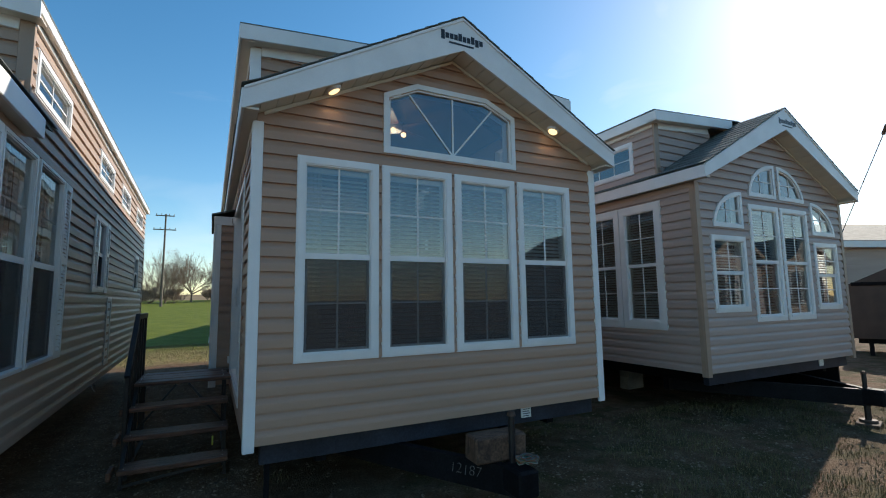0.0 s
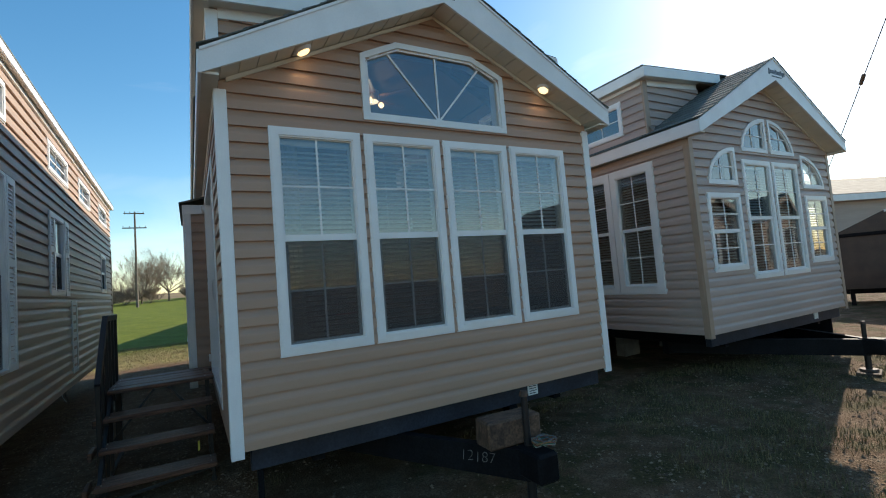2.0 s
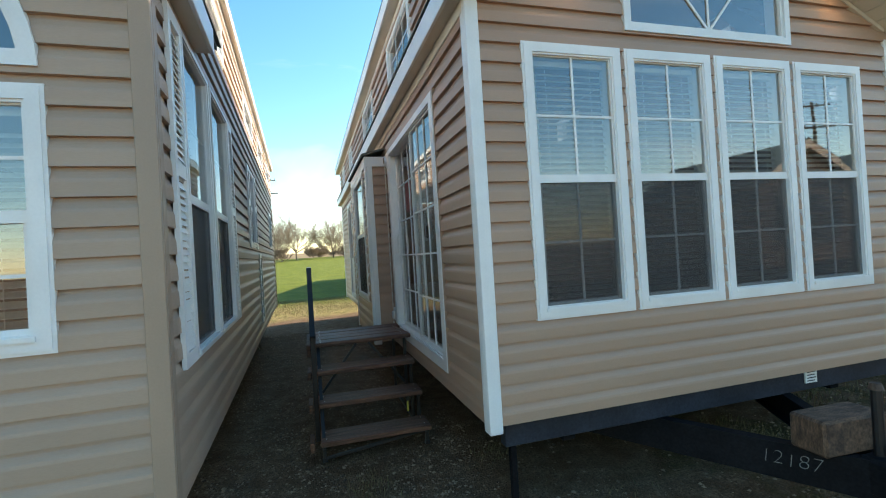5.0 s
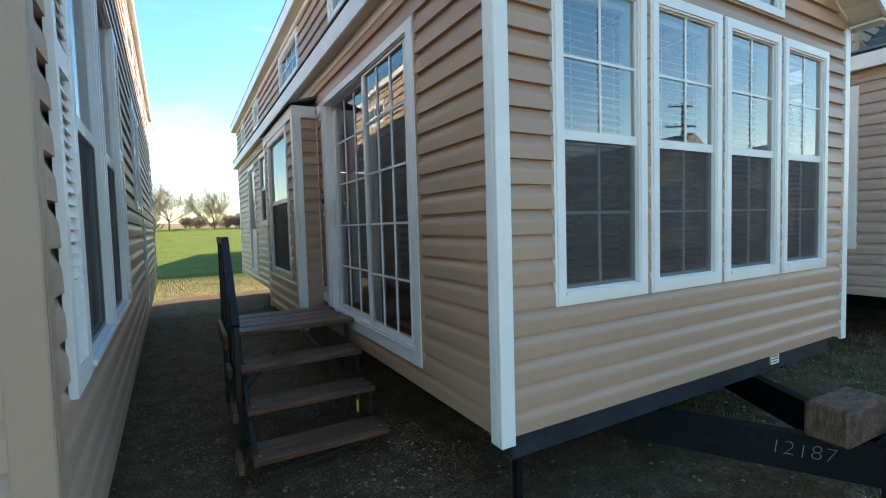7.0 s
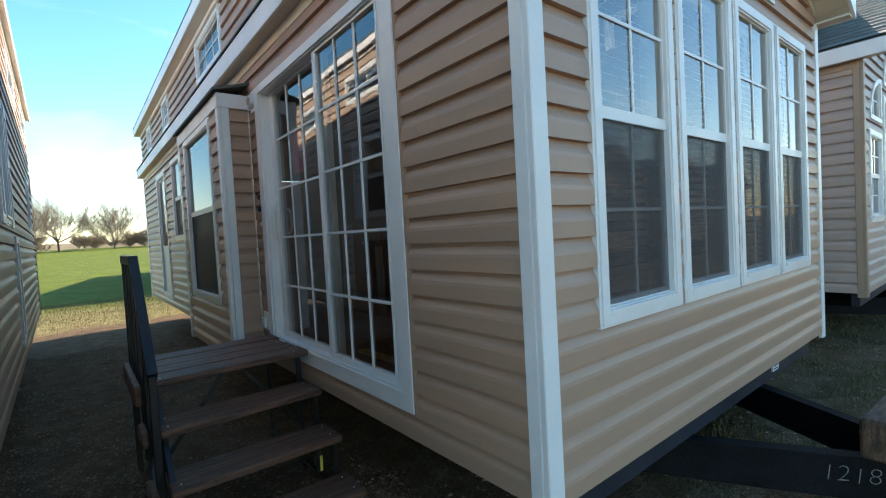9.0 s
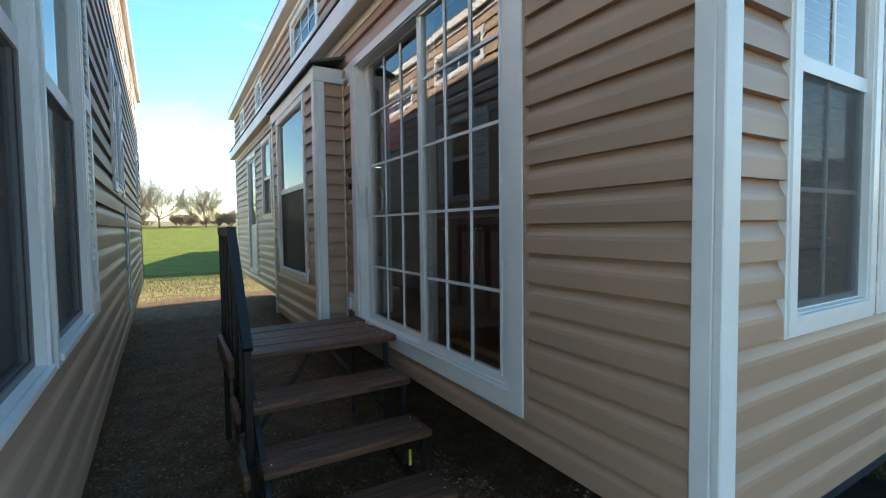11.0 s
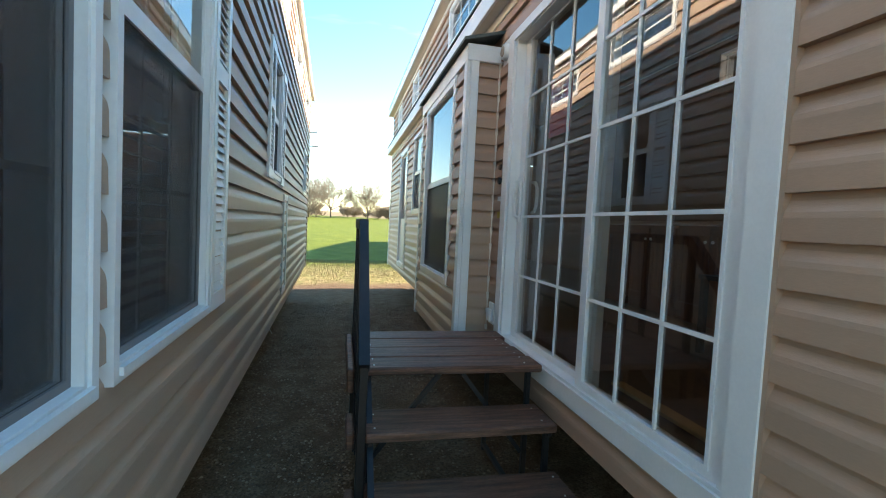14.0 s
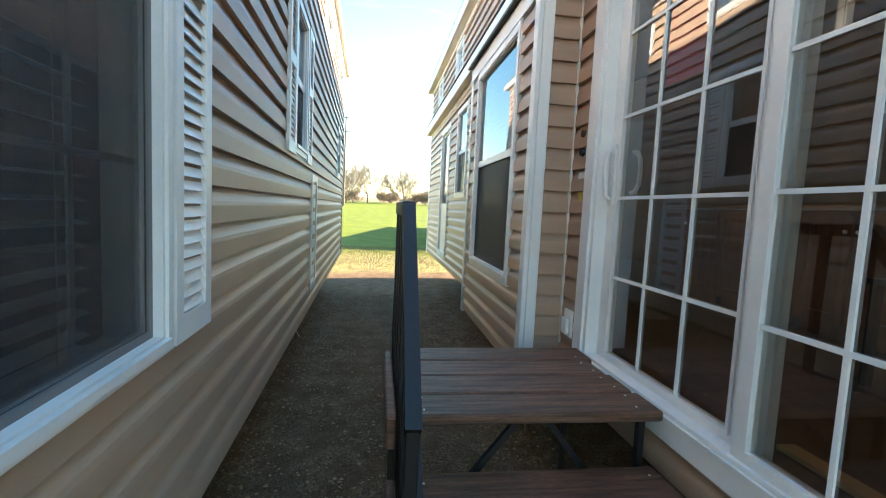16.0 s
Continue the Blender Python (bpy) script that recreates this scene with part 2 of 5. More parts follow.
def islands(bm):
    """The separate pieces of a bmesh, each as a bmesh of its own."""
    todo, out = set(bm.faces), []
    while todo:
        stack, seen = [todo.pop()], []
        while stack:
            f = stack.pop()
            seen.append(f)
            for e in f.edges:
                for g in e.link_faces:
                    if g in todo:
                        todo.discard(g)
                        stack.append(g)
        b, at = bmesh.new(), {}
        seen.sort(key=lambda f: f.index)
        for f in seen:
            for v in f.verts:
                if v not in at:
                    at[v] = b.verts.new(v.co)
            b.faces.new([at[v] for v in f.verts])
        out.append(b)
    return out


def cladding(wall, place, lo, hi, z0, z1, holes, mat, lap=LAP):
    """Courses of dutch-lap siding on a wall, one object each. lo(z), hi(z): the wall's ends."""
    n = int(math.ceil((z1 - z0) / lap))
    for i in range(n):
        zb = z0 + i * lap
        cuts = sorted({z for h in holes for z in h[:2] if zb + 0.002 < z < min(zb + lap, z1) - 0.002} | {min(z1, zb + lap)} | {zb + t * lap for t, _ in PROFILE if zb + t * lap < z1})

        def off(z):
            t = (z - zb) / lap
            for (ta, da), (tb, db) in zip(PROFILE[1:], PROFILE[2:]):
                if t <= tb:
                    return da + (db - da) * (t - ta) / (tb - ta)
            return PROFILE[-1][1]
        bm = bmesh.new()
        for za, zc in zip(cuts, cuts[1:]):
            mid = (za + zc) / 2
            if hi(mid) - lo(mid) < 0.02:
                continue
            for a, b in spans(lo(mid), hi(mid), holes, mid):
                ends = []
                for z in (za, zc):
                    s = [t for t in spans(lo(z), hi(z), holes, min(max(z, za + 1e-4), zc - 1e-4)) if t[0] < b and t[1] > a] or [(a, b)]
                    ends.append(s[0])
                (a0, b0), (a1, b1) = ends
                q = [place(a0, off(za), za), place(b0, off(za), za), place(b1, off(zc), zc), place(a1, off(zc), zc)]
                bm.faces.new([bm.verts.new(p) for p in q])
                if za == cuts[0]:
                    q = [place(a0, 0.0005, za), place(b0, 0.0005, za), place(b0, off(za), za), place(a0, off(za), za)]
                    bm.faces.new([bm.verts.new(p) for p in q])
        if len(bm.faces):
            bmesh.ops.remove_doubles(bm, verts=bm.verts, dist=1e-4)
            for piece in islands(bm):
                part("siding_board", piece, mat, wall)
            bm.free()
        else:
            bm.free()


def core(name, parent, place, lo, hi, z0, z1, holes, mat, thick=0.11, label=""):
    """The wall behind the cladding, with its openings cut through."""
    zs = sorted({z0, z1} | {z for h in holes for z in h[:2] if z0 < z < z1})
    fine = []
    for a, b in zip(zs, zs[1:]):
        k = 1 if all(h[4] for h in holes if h[0] < (a + b) / 2 < h[1]) else 8
        fine += [a + (b - a) * i / k for i in range(k)]
    fine.append(z1)
    bm = bmesh.new()
    for a, b in zip(fine, fine[1:]):
        m = (a + b) / 2
        if hi(m) - lo(m) < 0.01:
            continue
        hs = [h[:4] for h in holes]
        for s in spans(lo(m), hi(m), hs, m):
            e = []
            for z in (a, b):
                zz = min(max(z, a + 1e-4), b - 1e-4)
                k = [t for t in spans(lo(z), max(hi(z), lo(z) + 0.001), hs, zz) if t[0] < s[1] and t[1] > s[0]] or [s]
                e.append(k[0])
            prism(bm, [(e[0][0], a), (e[0][1], a), (e[1][1], b), (e[1][0], b)], -thick, place)
    return part(name, bm, mat, parent, label)


def rect_hole(u0, u1, z0, z1, inset=0.045):
    return (z0 + inset, z1 - inset, lambda z: u0 + inset, lambda z: u1 - inset, True)


# ---- windows ----
def sash(win, place, u0, u1, z0, z1, d, cols, rows, screened=None, w=0.032, foot=0.0, inside=False):
    """One glazed frame: stiles and rails, glass, bars inside the glazing; where screened, the insect mesh before it."""
    bm = bmesh.new()
    zb = z0 + max(w, foot)
    ring(bm, [(u0, z0), (u1, z0), (u1, z1), (u0, z1)], [(u0 + w, zb), (u1 - w, zb), (u1 - w, z1 - w), (u0 + w, z1 - w)], d - 0.03, d, place)
    part("sash_frame", bm, WHITE, win)
    bm = bmesh.new()
    prism(bm, [(u0 + w, zb), (u1 - w, zb), (u1 - w, z1 - w), (u0 + w, z1 - w)], -0.004, lambda u, k, z: place(u, d - 0.010 + k, z))
    pane_of_glass(bm, win)
    g = 0.0075
    z0 = zb - w
    set_in = 0.0225 if inside else 0.0095
    for i in range(1, cols):
        u = u0 + w + (u1 - u0 - 2 * w) * i / cols
        bm = bmesh.new()
        prism(bm, [(u - g, z0 + w), (u + g, z0 + w), (u + g, z1 - w), (u - g, z1 - w)], 0.006, lambda a, k, z: place(a, d - set_in + k, z))
        part("glazing_bar", bm, WHITE, win)
    for i in range(1, rows):
        zc = z0 + w + (z1 - z0 - 2 * w) * i / rows
        bm = bmesh.new()
        prism(bm, [(u0 + w, zc - g), (u1 - w, zc - g), (u1 - w, zc + g), (u0 + w, zc + g)], 0.006, lambda a, k, z: place(a, d - set_in + 0.0005 + k, z))
        part("glazing_bar", bm, WHITE, win)
    if screened:
        bm = bmesh.new()
        prism(bm, [(u0 + 0.012, z0 + 0.012), (u1 - 0.012, z0 + 0.012), (u1 - 0.012, z1 - 0.012), (u0 + 0.012, z1 - 0.012)], -0.002, lambda a, k, z: place(a, d + 0.005 + k, z))
        part("insect_screen", bm, screened, win, "dark insect screen")


def casing(parent, place, u0, u1, z0, z1, w=0.05, d=0.036, name="window", label="", sill=True):
    """The white surround of a window, from the wall's inside to just proud of the siding."""
    bm = bmesh.new()
    ring(bm, [(u0, z0), (u1, z0), (u1, z1), (u0, z1)], [(u0 + w, z0 + w), (u1 - w, z0 + w), (u1 - w, z1 - w), (u0 + w, z1 - w)], 0.0, d, place)
    ring(bm, [(u0 + w - 0.004, z0 + w - 0.004), (u1 - w + 0.004, z0 + w - 0.004), (u1 - w + 0.004, z1 - w + 0.004), (u0 + w - 0.004, z1 - w + 0.004)],
         [(u0 + w + 0.012, z0 + w + 0.012), (u1 - w - 0.012, z0 + w + 0.012), (u1 - w - 0.012, z1 - w - 0.012), (u0 + w + 0.012, z1 - w - 0.012)], -0.10, d - 0.008, place)
    win = part(name, bm, WHITE, parent, label)
    bm = bmesh.new()
    ring(bm, [(u0 - 0.014, z0 - 0.014), (u1 + 0.014, z0 - 0.014), (u1 + 0.014, z1 + 0.014), (u0 - 0.014, z1 + 0.014)], [(u0 + 0.001, z0 + 0.001), (u1 - 0.001, z0 + 0.001), (u1 - 0.001, z1 - 0.001), (u0 + 0.001, z1 - 0.001)], 0.0, 0.0285 if d < 0.04 else 0.006, place)
    part("channel_strip", bm, WHITE, win)
    if sill:
        bm = bmesh.new()
        prism(bm, [(u0 + w, z0 + w - 0.012), (u1 - w, z0 + w - 0.012), (u1 - w, z0 + w + 0.008), (u0 + w, z0 + w + 0.008)], 0.014, lambda a, k, z: place(a, d - 0.004 + k, z))
        part("sill", bm, WHITE, win)
    return win


def hung_window(parent, place, u0, u1, z0, z1, grid=2, cols=0, grey_frame=False, proud=0.036, screened=SCREEN, split=0.5, w=0.05, bars=0.032, inside=False, label="white double-hung window with grilles"):
    win = casing(parent, place, u0, u1, z0, z1, w, proud, label=label)
    a, b, c, d = u0 + w + 0.006, u1 - w - 0.006, z0 + w + 0.006, z1 - w - 0.006
    zm = c + (d - c) * split
    sash(win, place, a, b, zm - 0.015, d, 0.012, cols or grid, grid, w=bars * 0.42, foot=0.050, inside=inside)
    sash(win, place, a, b, c, zm + 0.018, 0.0, cols or grid, grid, screened, w=bars, inside=inside)
    if grey_frame:
        bm = bmesh.new()
        k, zt = 0.024, zm + 0.018
        ring(bm, [(a + 0.003, c + 0.003), (b - 0.003, c + 0.003), (b - 0.003, zt), (a + 0.003, zt)], [(a + k, c + k), (b - k, c + k), (b - k, zt - k), (a + k, zt - k)], 0.001, 0.010, place)
        part("screen_frame", bm, SCREEN_FRAME, win, "grey metal screen frame")
    return win


def fixed_window(parent, place, u0, u1, z0, z1, cols=2, rows=2, w=0.045, label="white fixed window with grilles"):
    win = casing(parent, place, u0, u1, z0, z1, w, label=label, sill=False)
    sash(win, place, u0 + w + 0.006, u1 - w - 0.006, z0 + w + 0.006, z1 - w - 0.006, 0.008, cols, rows, w=0.02)
    return win


def shaped_window(parent, place, outer, spokes, w=0.05, label=""):
    """A window with slanting or curved sides: outline [(u, z)], bars as pairs of points."""
    cu, cz = sum(p[0] for p in outer) / len(outer), sum(p[1] for p in outer) / len(outer)

    def shrink(k):
        out, n = [], len(outer)
        for i in range(n):
            p, q, r = (Vector(outer[(i + j) % n]) for j in (-1, 0, 1))
            e1, e2 = (q - p).normalized(), (r - q).normalized()
            n1, n2 = Vector((-e1.y, e1.x)), Vector((-e2.y, e2.x))
            h = (n1 + n2).normalized()
            out.append(tuple(q + h * k / max(0.35, h.dot(n1))))
        return out
    bm = bmesh.new()
    ring(bm, outer, shrink(w), 0.0, 0.038, place)
    ring(bm, shrink(w - 0.004), shrink(w + 0.02), -0.10, 0.02, place)
    win = part("window", bm, WHITE, parent, label)
    bm = bmesh.new()
    prism(bm, shrink(w + 0.016), -0.004, place)
    pane_of_glass(bm, win)
    for (a, b), (c, d) in spokes:
        bm = bmesh.new()
        t = Vector((c - a, d - b)).normalized()
        s = Vector((-t.y, t.x)) * 0.008
        prism(bm, [(a + s.x, b + s.y), (a - s.x, b - s.y), (c - s.x, d - s.y), (c + s.x, d + s.y)], 0.008, lambda u, k, z: place(u, k + 0.001, z))
        part("glazing_bar", bm, WHITE, win)
    return win


# ---- the park homes ----
def board(name, parent, mat, x0, x1, y0, y1, z0, z1, bevel=0.003, label=""):
    return part(name, boxed(x0, x1, y0, y1, z0, z1, bevel), mat, parent, label)


def slope_slab(bm, xa, za, xb, zb, y0, y1, t):
    """A roof slab from (xa, za) to (xb, zb), thick by t upwards, between y0 and y1."""
    v = [bm.verts.new(p) for p in ((xa, y0, za), (xb, y0, zb), (xb, y1, zb), (xa, y1, za), (xa, y0, za + t), (xb, y0, zb + t), (xb, y1, zb + t), (xa, y1, za + t))]
    for q in ((0, 3, 2, 1), (4, 5, 6, 7), (0, 1, 5, 4), (1, 2, 6, 5), (2, 3, 7, 6), (3, 0, 4, 7)):
        bm.faces.new([v[i] for i in q])
    bmesh.ops.recalc_face_normals(bm, faces=bm.faces)


def home(m, label, W, D, z0, side, front_holes, side_holes, mat, trim, zeave=3.16, peak=4.02, other_holes=(), back_holes=(), dormer=0.57, band=True, dwall=4.08, hang=0.14):
    """A gabled park home: front at y = 0 facing -y, width W, length D. side: which long side is in full view."""
    h = thing("park_home", m, label, "house")
    sl = (peak - zeave) / (W / 2)
    over, front = 0.115, 0.24

    def pf(u, d, z):
        return (u, -d, z)

    def pl(u, d, z):
        return (-d, u, z)

    def pr(u, d, z):
        return (W + d, u, z)

    def pb(u, d, z):
        return (u, D + d, z)

    def lo(z):
        return max(0.0, (z - zeave - 0.055) / sl) if z > zeave + 0.055 else 0.0

    def hi(z):
        return W - lo(z)
    wf = core("wall_front", h, pf, lo, hi, z0, peak + 0.055, front_holes, INNER)
    ps, other = (pl, pr) if side == "left" else (pr, pl)
    rise = 0.0 if band else 0.06
    ztop = dwall + rise
    ws = core("wall_side", h, ps, lambda z: (0.11 if z < zeave else dormer), lambda z: D - 0.11, z0, ztop, side_holes, INNER)
    wo = core("wall_side", h, other, lambda z: (0.11 if z < zeave else dormer), lambda z: D - 0.11, z0, ztop, other_holes, INNER)
    wb = core("wall_back", h, pb, lo, hi, z0, peak + 0.055, back_holes, INNER)
    cladding(wf, pf, lo, hi, z0, peak + 0.055, [q[:4] for q in front_holes], mat)
    cladding(ws, ps, lambda z: (0.0 if z < zeave else dormer), lambda z: D, z0, ztop, [q[:4] for q in side_holes], mat)
    # outer cover of the far sides, plain
    part("siding_back", boxed(0, W, D + 0.003, D + 0.016, z0, zeave), mat, wb)
    core("siding_side", wo, lambda u, d, z: other(u, d + 0.016, z), lambda z: 0.0 if z < zeave else dormer, lambda z: D, z0, ztop, other_holes, mat, 0.012)
    # floor and ceiling inside
    board("inner_floor", h, INNER_FLOOR, 0.11, W - 0.11, 0.11, D - 0.11, z0 + 0.04, z0 + 0.20, 0)
    # chassis under the floor
    board("chassis_beam", h, BEAM_STEEL, 0.10, W - 0.08, 0.06, 0.14, z0 - 0.17, z0 - 0.002, 0.006, "slate-dark painted steel cross beam")
    for x in (0.55, W - 0.65):
        board("chassis_rail", h, BLACK_STEEL, x, x + 0.09, 0.15, D - 0.2, z0 - 0.24, z0 - 0.004, 0.004)
    part("underside", boxed(0.02, W - 0.02, 0.15, D - 0.05, z0 - 0.003, z0 + 0.03), BLACK_STEEL, h)
    # corner posts
    c = 0.085
    zt = zeave - 0.01
    for x in (0, W):
        s = -1 if x == 0 else 1
        bm = bmesh.new()
        a, b = (x - 0.032, x + c - 0.032) if x == 0 else (x - c + 0.032, x + 0.032)
        box(bm, a, b, -0.032, -0.004, z0 - 0.045, zt, 0.004)
        a, b = (x - 0.032, x - 0.004) if x == 0 else (x + 0.004, x + 0.032)
        box(bm, a, b, -0.0035, c - 0.026, z0 - 0.045, zt, 0.004)
        part("corner_post", bm, trim, h)
        bm = bmesh.new()
        box(bm, a, b, D - c, D + 0.02, z0 - 0.03, zt, 0.004)
        part("corner_post", bm, trim, h)
    # rake boards: broad at the peak, narrow at the eaves
    e_lo, e_hi, p_lo, p_hi = zeave - 0.01, zeave + 0.165, peak + 0.06, peak + 0.40
    for s in (0, 1):
        bm = bmesh.new()

        def pr2(u, d, z):
            x = -over + u * (W / 2 + over)
            return ((x if s == 0 else W - x), -front - d, z)
        prism(bm, [(0, e_lo), (1, p_lo), (1, p_hi), (0, e_hi)], 0.022, pr2)
        part("rake_board", bm, WHITE, h, "broad white rake board")
        bm = bmesh.new()
        prism(bm, [(0, e_hi - 0.025), (1, p_hi - 0.035), (1, p_hi - 0.012), (0, e_hi - 0.004)], 0.010, lambda u, d, z: (pr2(u, d, z)[0], pr2(u, d, z)[1] - 0.022, z))
        part("drip_strip", bm, WHITE, h)
        # soffit of narrow panels
        n = 15
        for i in range(n):
            u0, u1 = i / n, (i + 0.94) / n
            bm = bmesh.new()
            f0, f1 = (e_lo + (p_lo - e_lo) * u + 0.012 for u in (u0, u1))
            x0, x1 = (-over + u * (W / 2 + over) for u in (u0, u1))
            if s:
                x0, x1, f0, f1 = W - x1, W - x0, f1, f0
            slope_slab(bm, x0, f0, x1, f1, -front, 0.02, 0.012)
            part("soffit_panel", bm, CREAM, h)
        bm = bmesh.new()
        xa, xb = (-over, W / 2) if s == 0 else (W + over, W / 2)
        slope_slab(bm, xa, e_lo + 0.026, xb, p_lo + 0.026, -front, 0.02, 0.02)
        part("soffit_backing", bm, CREAM, h)
        # frieze strip along the gable wall
        bm = bmesh.new()
        prism(bm, [(0.055, zeave + 0.046), (W / 2 - 0.001, peak + 0.034), (W / 2 - 0.001, peak + 0.062), (0.055, zeave + 0.059 + 0.02)], 0.036, lambda u, d, z: ((u if s == 0 else W - u), -d, z))
        part("frieze_strip", bm, CREAM, h)
        # roof deck and shingle courses
        bm = bmesh.new()
        slope_slab(bm, xa, e_hi - 0.03, xb, p_hi - 0.03, -front, dormer + 0.3, 0.03)
        deck = part("roof", bm, SHINGLE, h, "dark asphalt shingle roof")
        rows = 14
        for i in range(rows):
            bm = bmesh.new()
            u0, u1 = i / rows, (i + 1.25) / rows
            xx = [xa + (xb - xa) * min(1, u) for u in (u0, u1)]
            zz = [e_hi + (p_hi - e_hi) * min(1, u) for u in (u0, u1)]
            slope_slab(bm, xx[0] - (0.02 if i == 0 else 0) * (1 if s == 0 else -1), zz[0] + 0.012, xx[1], zz[1] + 0.002, -front - 0.035, dormer + 0.35, 0.008)
            part("shingle_course", bm, SHINGLE, deck)
    # eave boxes along the sides
    for s in (0, 1):
        visible = (s == 0) == (side == "left")
        x = -over if s == 0 else W + over
        far = D + 0.12 if (band or not visible) else dormer + 0.02
        xa, xb = (x - 0.018, x + 0.006) if s == 0 else (x - 0.006, x + 0.018)
        bm = boxed(xa, xb, -front - 0.02, far, zeave - 0.012, zeave + 0.150, 0.004)
        part("eave_fascia", bm, WHITE, h)
        xa, xb = (x + 0.007, -0.004) if s == 0 else (W + 0.004, x - 0.007)
        part("eave_soffit", boxed(xa, xb, -front, far, zeave - 0.006, zeave + 0.012), CREAM, h)
        xa, xb = (-0.034, -0.003) if s == 0 else (W + 0.003, W + 0.034)
        if band:
            bm = bmesh.new()
            xw = -0.02 if s == 0 else W + 0.02
            slope_slab(bm, x + (-0.03 if s == 0 else 0.03), zeave + 0.155, xw, zeave + 0.215, dormer + 0.05, D + 0.14, 0.014)
            part("eave_shingles", bm, SHINGLE, h)
        if band or not visible:
            part("frieze_strip", boxed(xa, xb, 0.02, D, zeave - 0.085, zeave - 0.007, 0.003), CREAM if trim == WHITE else trim, h)
    # dormer: side wall is carried up; its roof leans towards the ridge
    for s in (0, 1):
        visible = (s == 0) == (side == "left")
        x0 = 0.0 if s == 0 else W
        sg = 1 if s == 0 else -1

        def pd(u, d, z):
            return (x0 + sg * u, dormer - d, z)
        zslope = 0.075
        lim = 1.25
        dw = core("dormer_front", h, pd, lambda z: 0.0, lambda z: min(lim, max(0.0, (z - zeave - 0.17) / sl)) + 0.02, zeave + 0.12, dwall + 0.06, (), INNER, 0.08)
        cladding(dw, pd, lambda z: 0.0, lambda z: min(lim, max(0.0, (z - zeave - 0.10) / sl)) + 0.05, zeave + 0.12, dwall + 0.06, [], mat)
        xs = (x0 - 0.037, x0 + 0.06) if s == 0 else (x0 - 0.06, x0 + 0.037)
        part("dormer_corner", boxed(*xs, dormer - 0.037, dormer - 0.004, zeave + 0.16, dwall, 0.003), trim, h)
        ox = x0 - sg * hang
        bm = bmesh.new()
        slope_slab(bm, ox, dwall + 0.14, x0 + sg * W / 2, dwall + 0.14 + zslope * (W / 2 + hang), dormer - 0.14, D + 0.14, 0.02)
        part("dormer_roof", bm, SHINGLE, h, "low-pitched dark shingle dormer roof")
        bm = bmesh.new()

        def pd2(u, d, z):
            return (ox + sg * u, dormer - 0.14 - d, z)
        prism(bm, [(0, dwall - 0.005), (1.85, dwall - 0.005 + zslope * 1.85), (1.85, dwall + 0.135 + zslope * 1.85), (0, dwall + 0.135)], 0.02, pd2)
        part("dormer_fascia", bm, WHITE, h)
        bm = bmesh.new()
        prism(bm, [(0.062, dwall - 0.075), (1.25, dwall - 0.075 + zslope * 1.25), (1.25, dwall + 0.02 + zslope * 1.25), (0.062, dwall + 0.02)], 0.036, pd)
        part("dormer_frieze", bm, WHITE, h)
        bm = bmesh.new()
        slope_slab(bm, ox, dwall + 0.005, x0 + sg * 1.7, dwall + 0.005 + zslope * 1.7, dormer - 0.139, dormer + 0.01, 0.012)
        part("dormer_front_soffit", bm, CREAM, h)
        xa, xb = sorted((ox, ox + sg * 0.02))
        part("dormer_fascia", boxed(xa, xb, dormer - 0.14, D + 0.13, dwall - 0.01 + rise, dwall + 0.135, 0.003), WHITE, h)
        xa, xb = sorted((ox + sg * 0.021, x0 - sg * 0.003))
        if visible:
            xf = sorted((x0 - sg * 0.004, x0 - sg * 0.034))
            part("dormer_frieze", boxed(*xf, dormer, D, dwall - 0.055 + rise, dwall - 0.008 + rise, 0.003), WHITE, h)
        part("dormer_soffit", boxed(xa, xb, dormer - 0.14, D + 0.12, dwall - 0.006 + rise, dwall + 0.012 + rise), CREAM, h)
    part("upper_back_wall", boxed(0.01, W - 0.01, D - 0.15, D - 0.115, zeave, dwall + 0.098), INNER, h)
    part("ceiling", boxed(0.0, W, dormer - 0.1, D - 0.02, dwall + 0.10, dwall + 0.13), INNER, h)
    return h, pf, ps


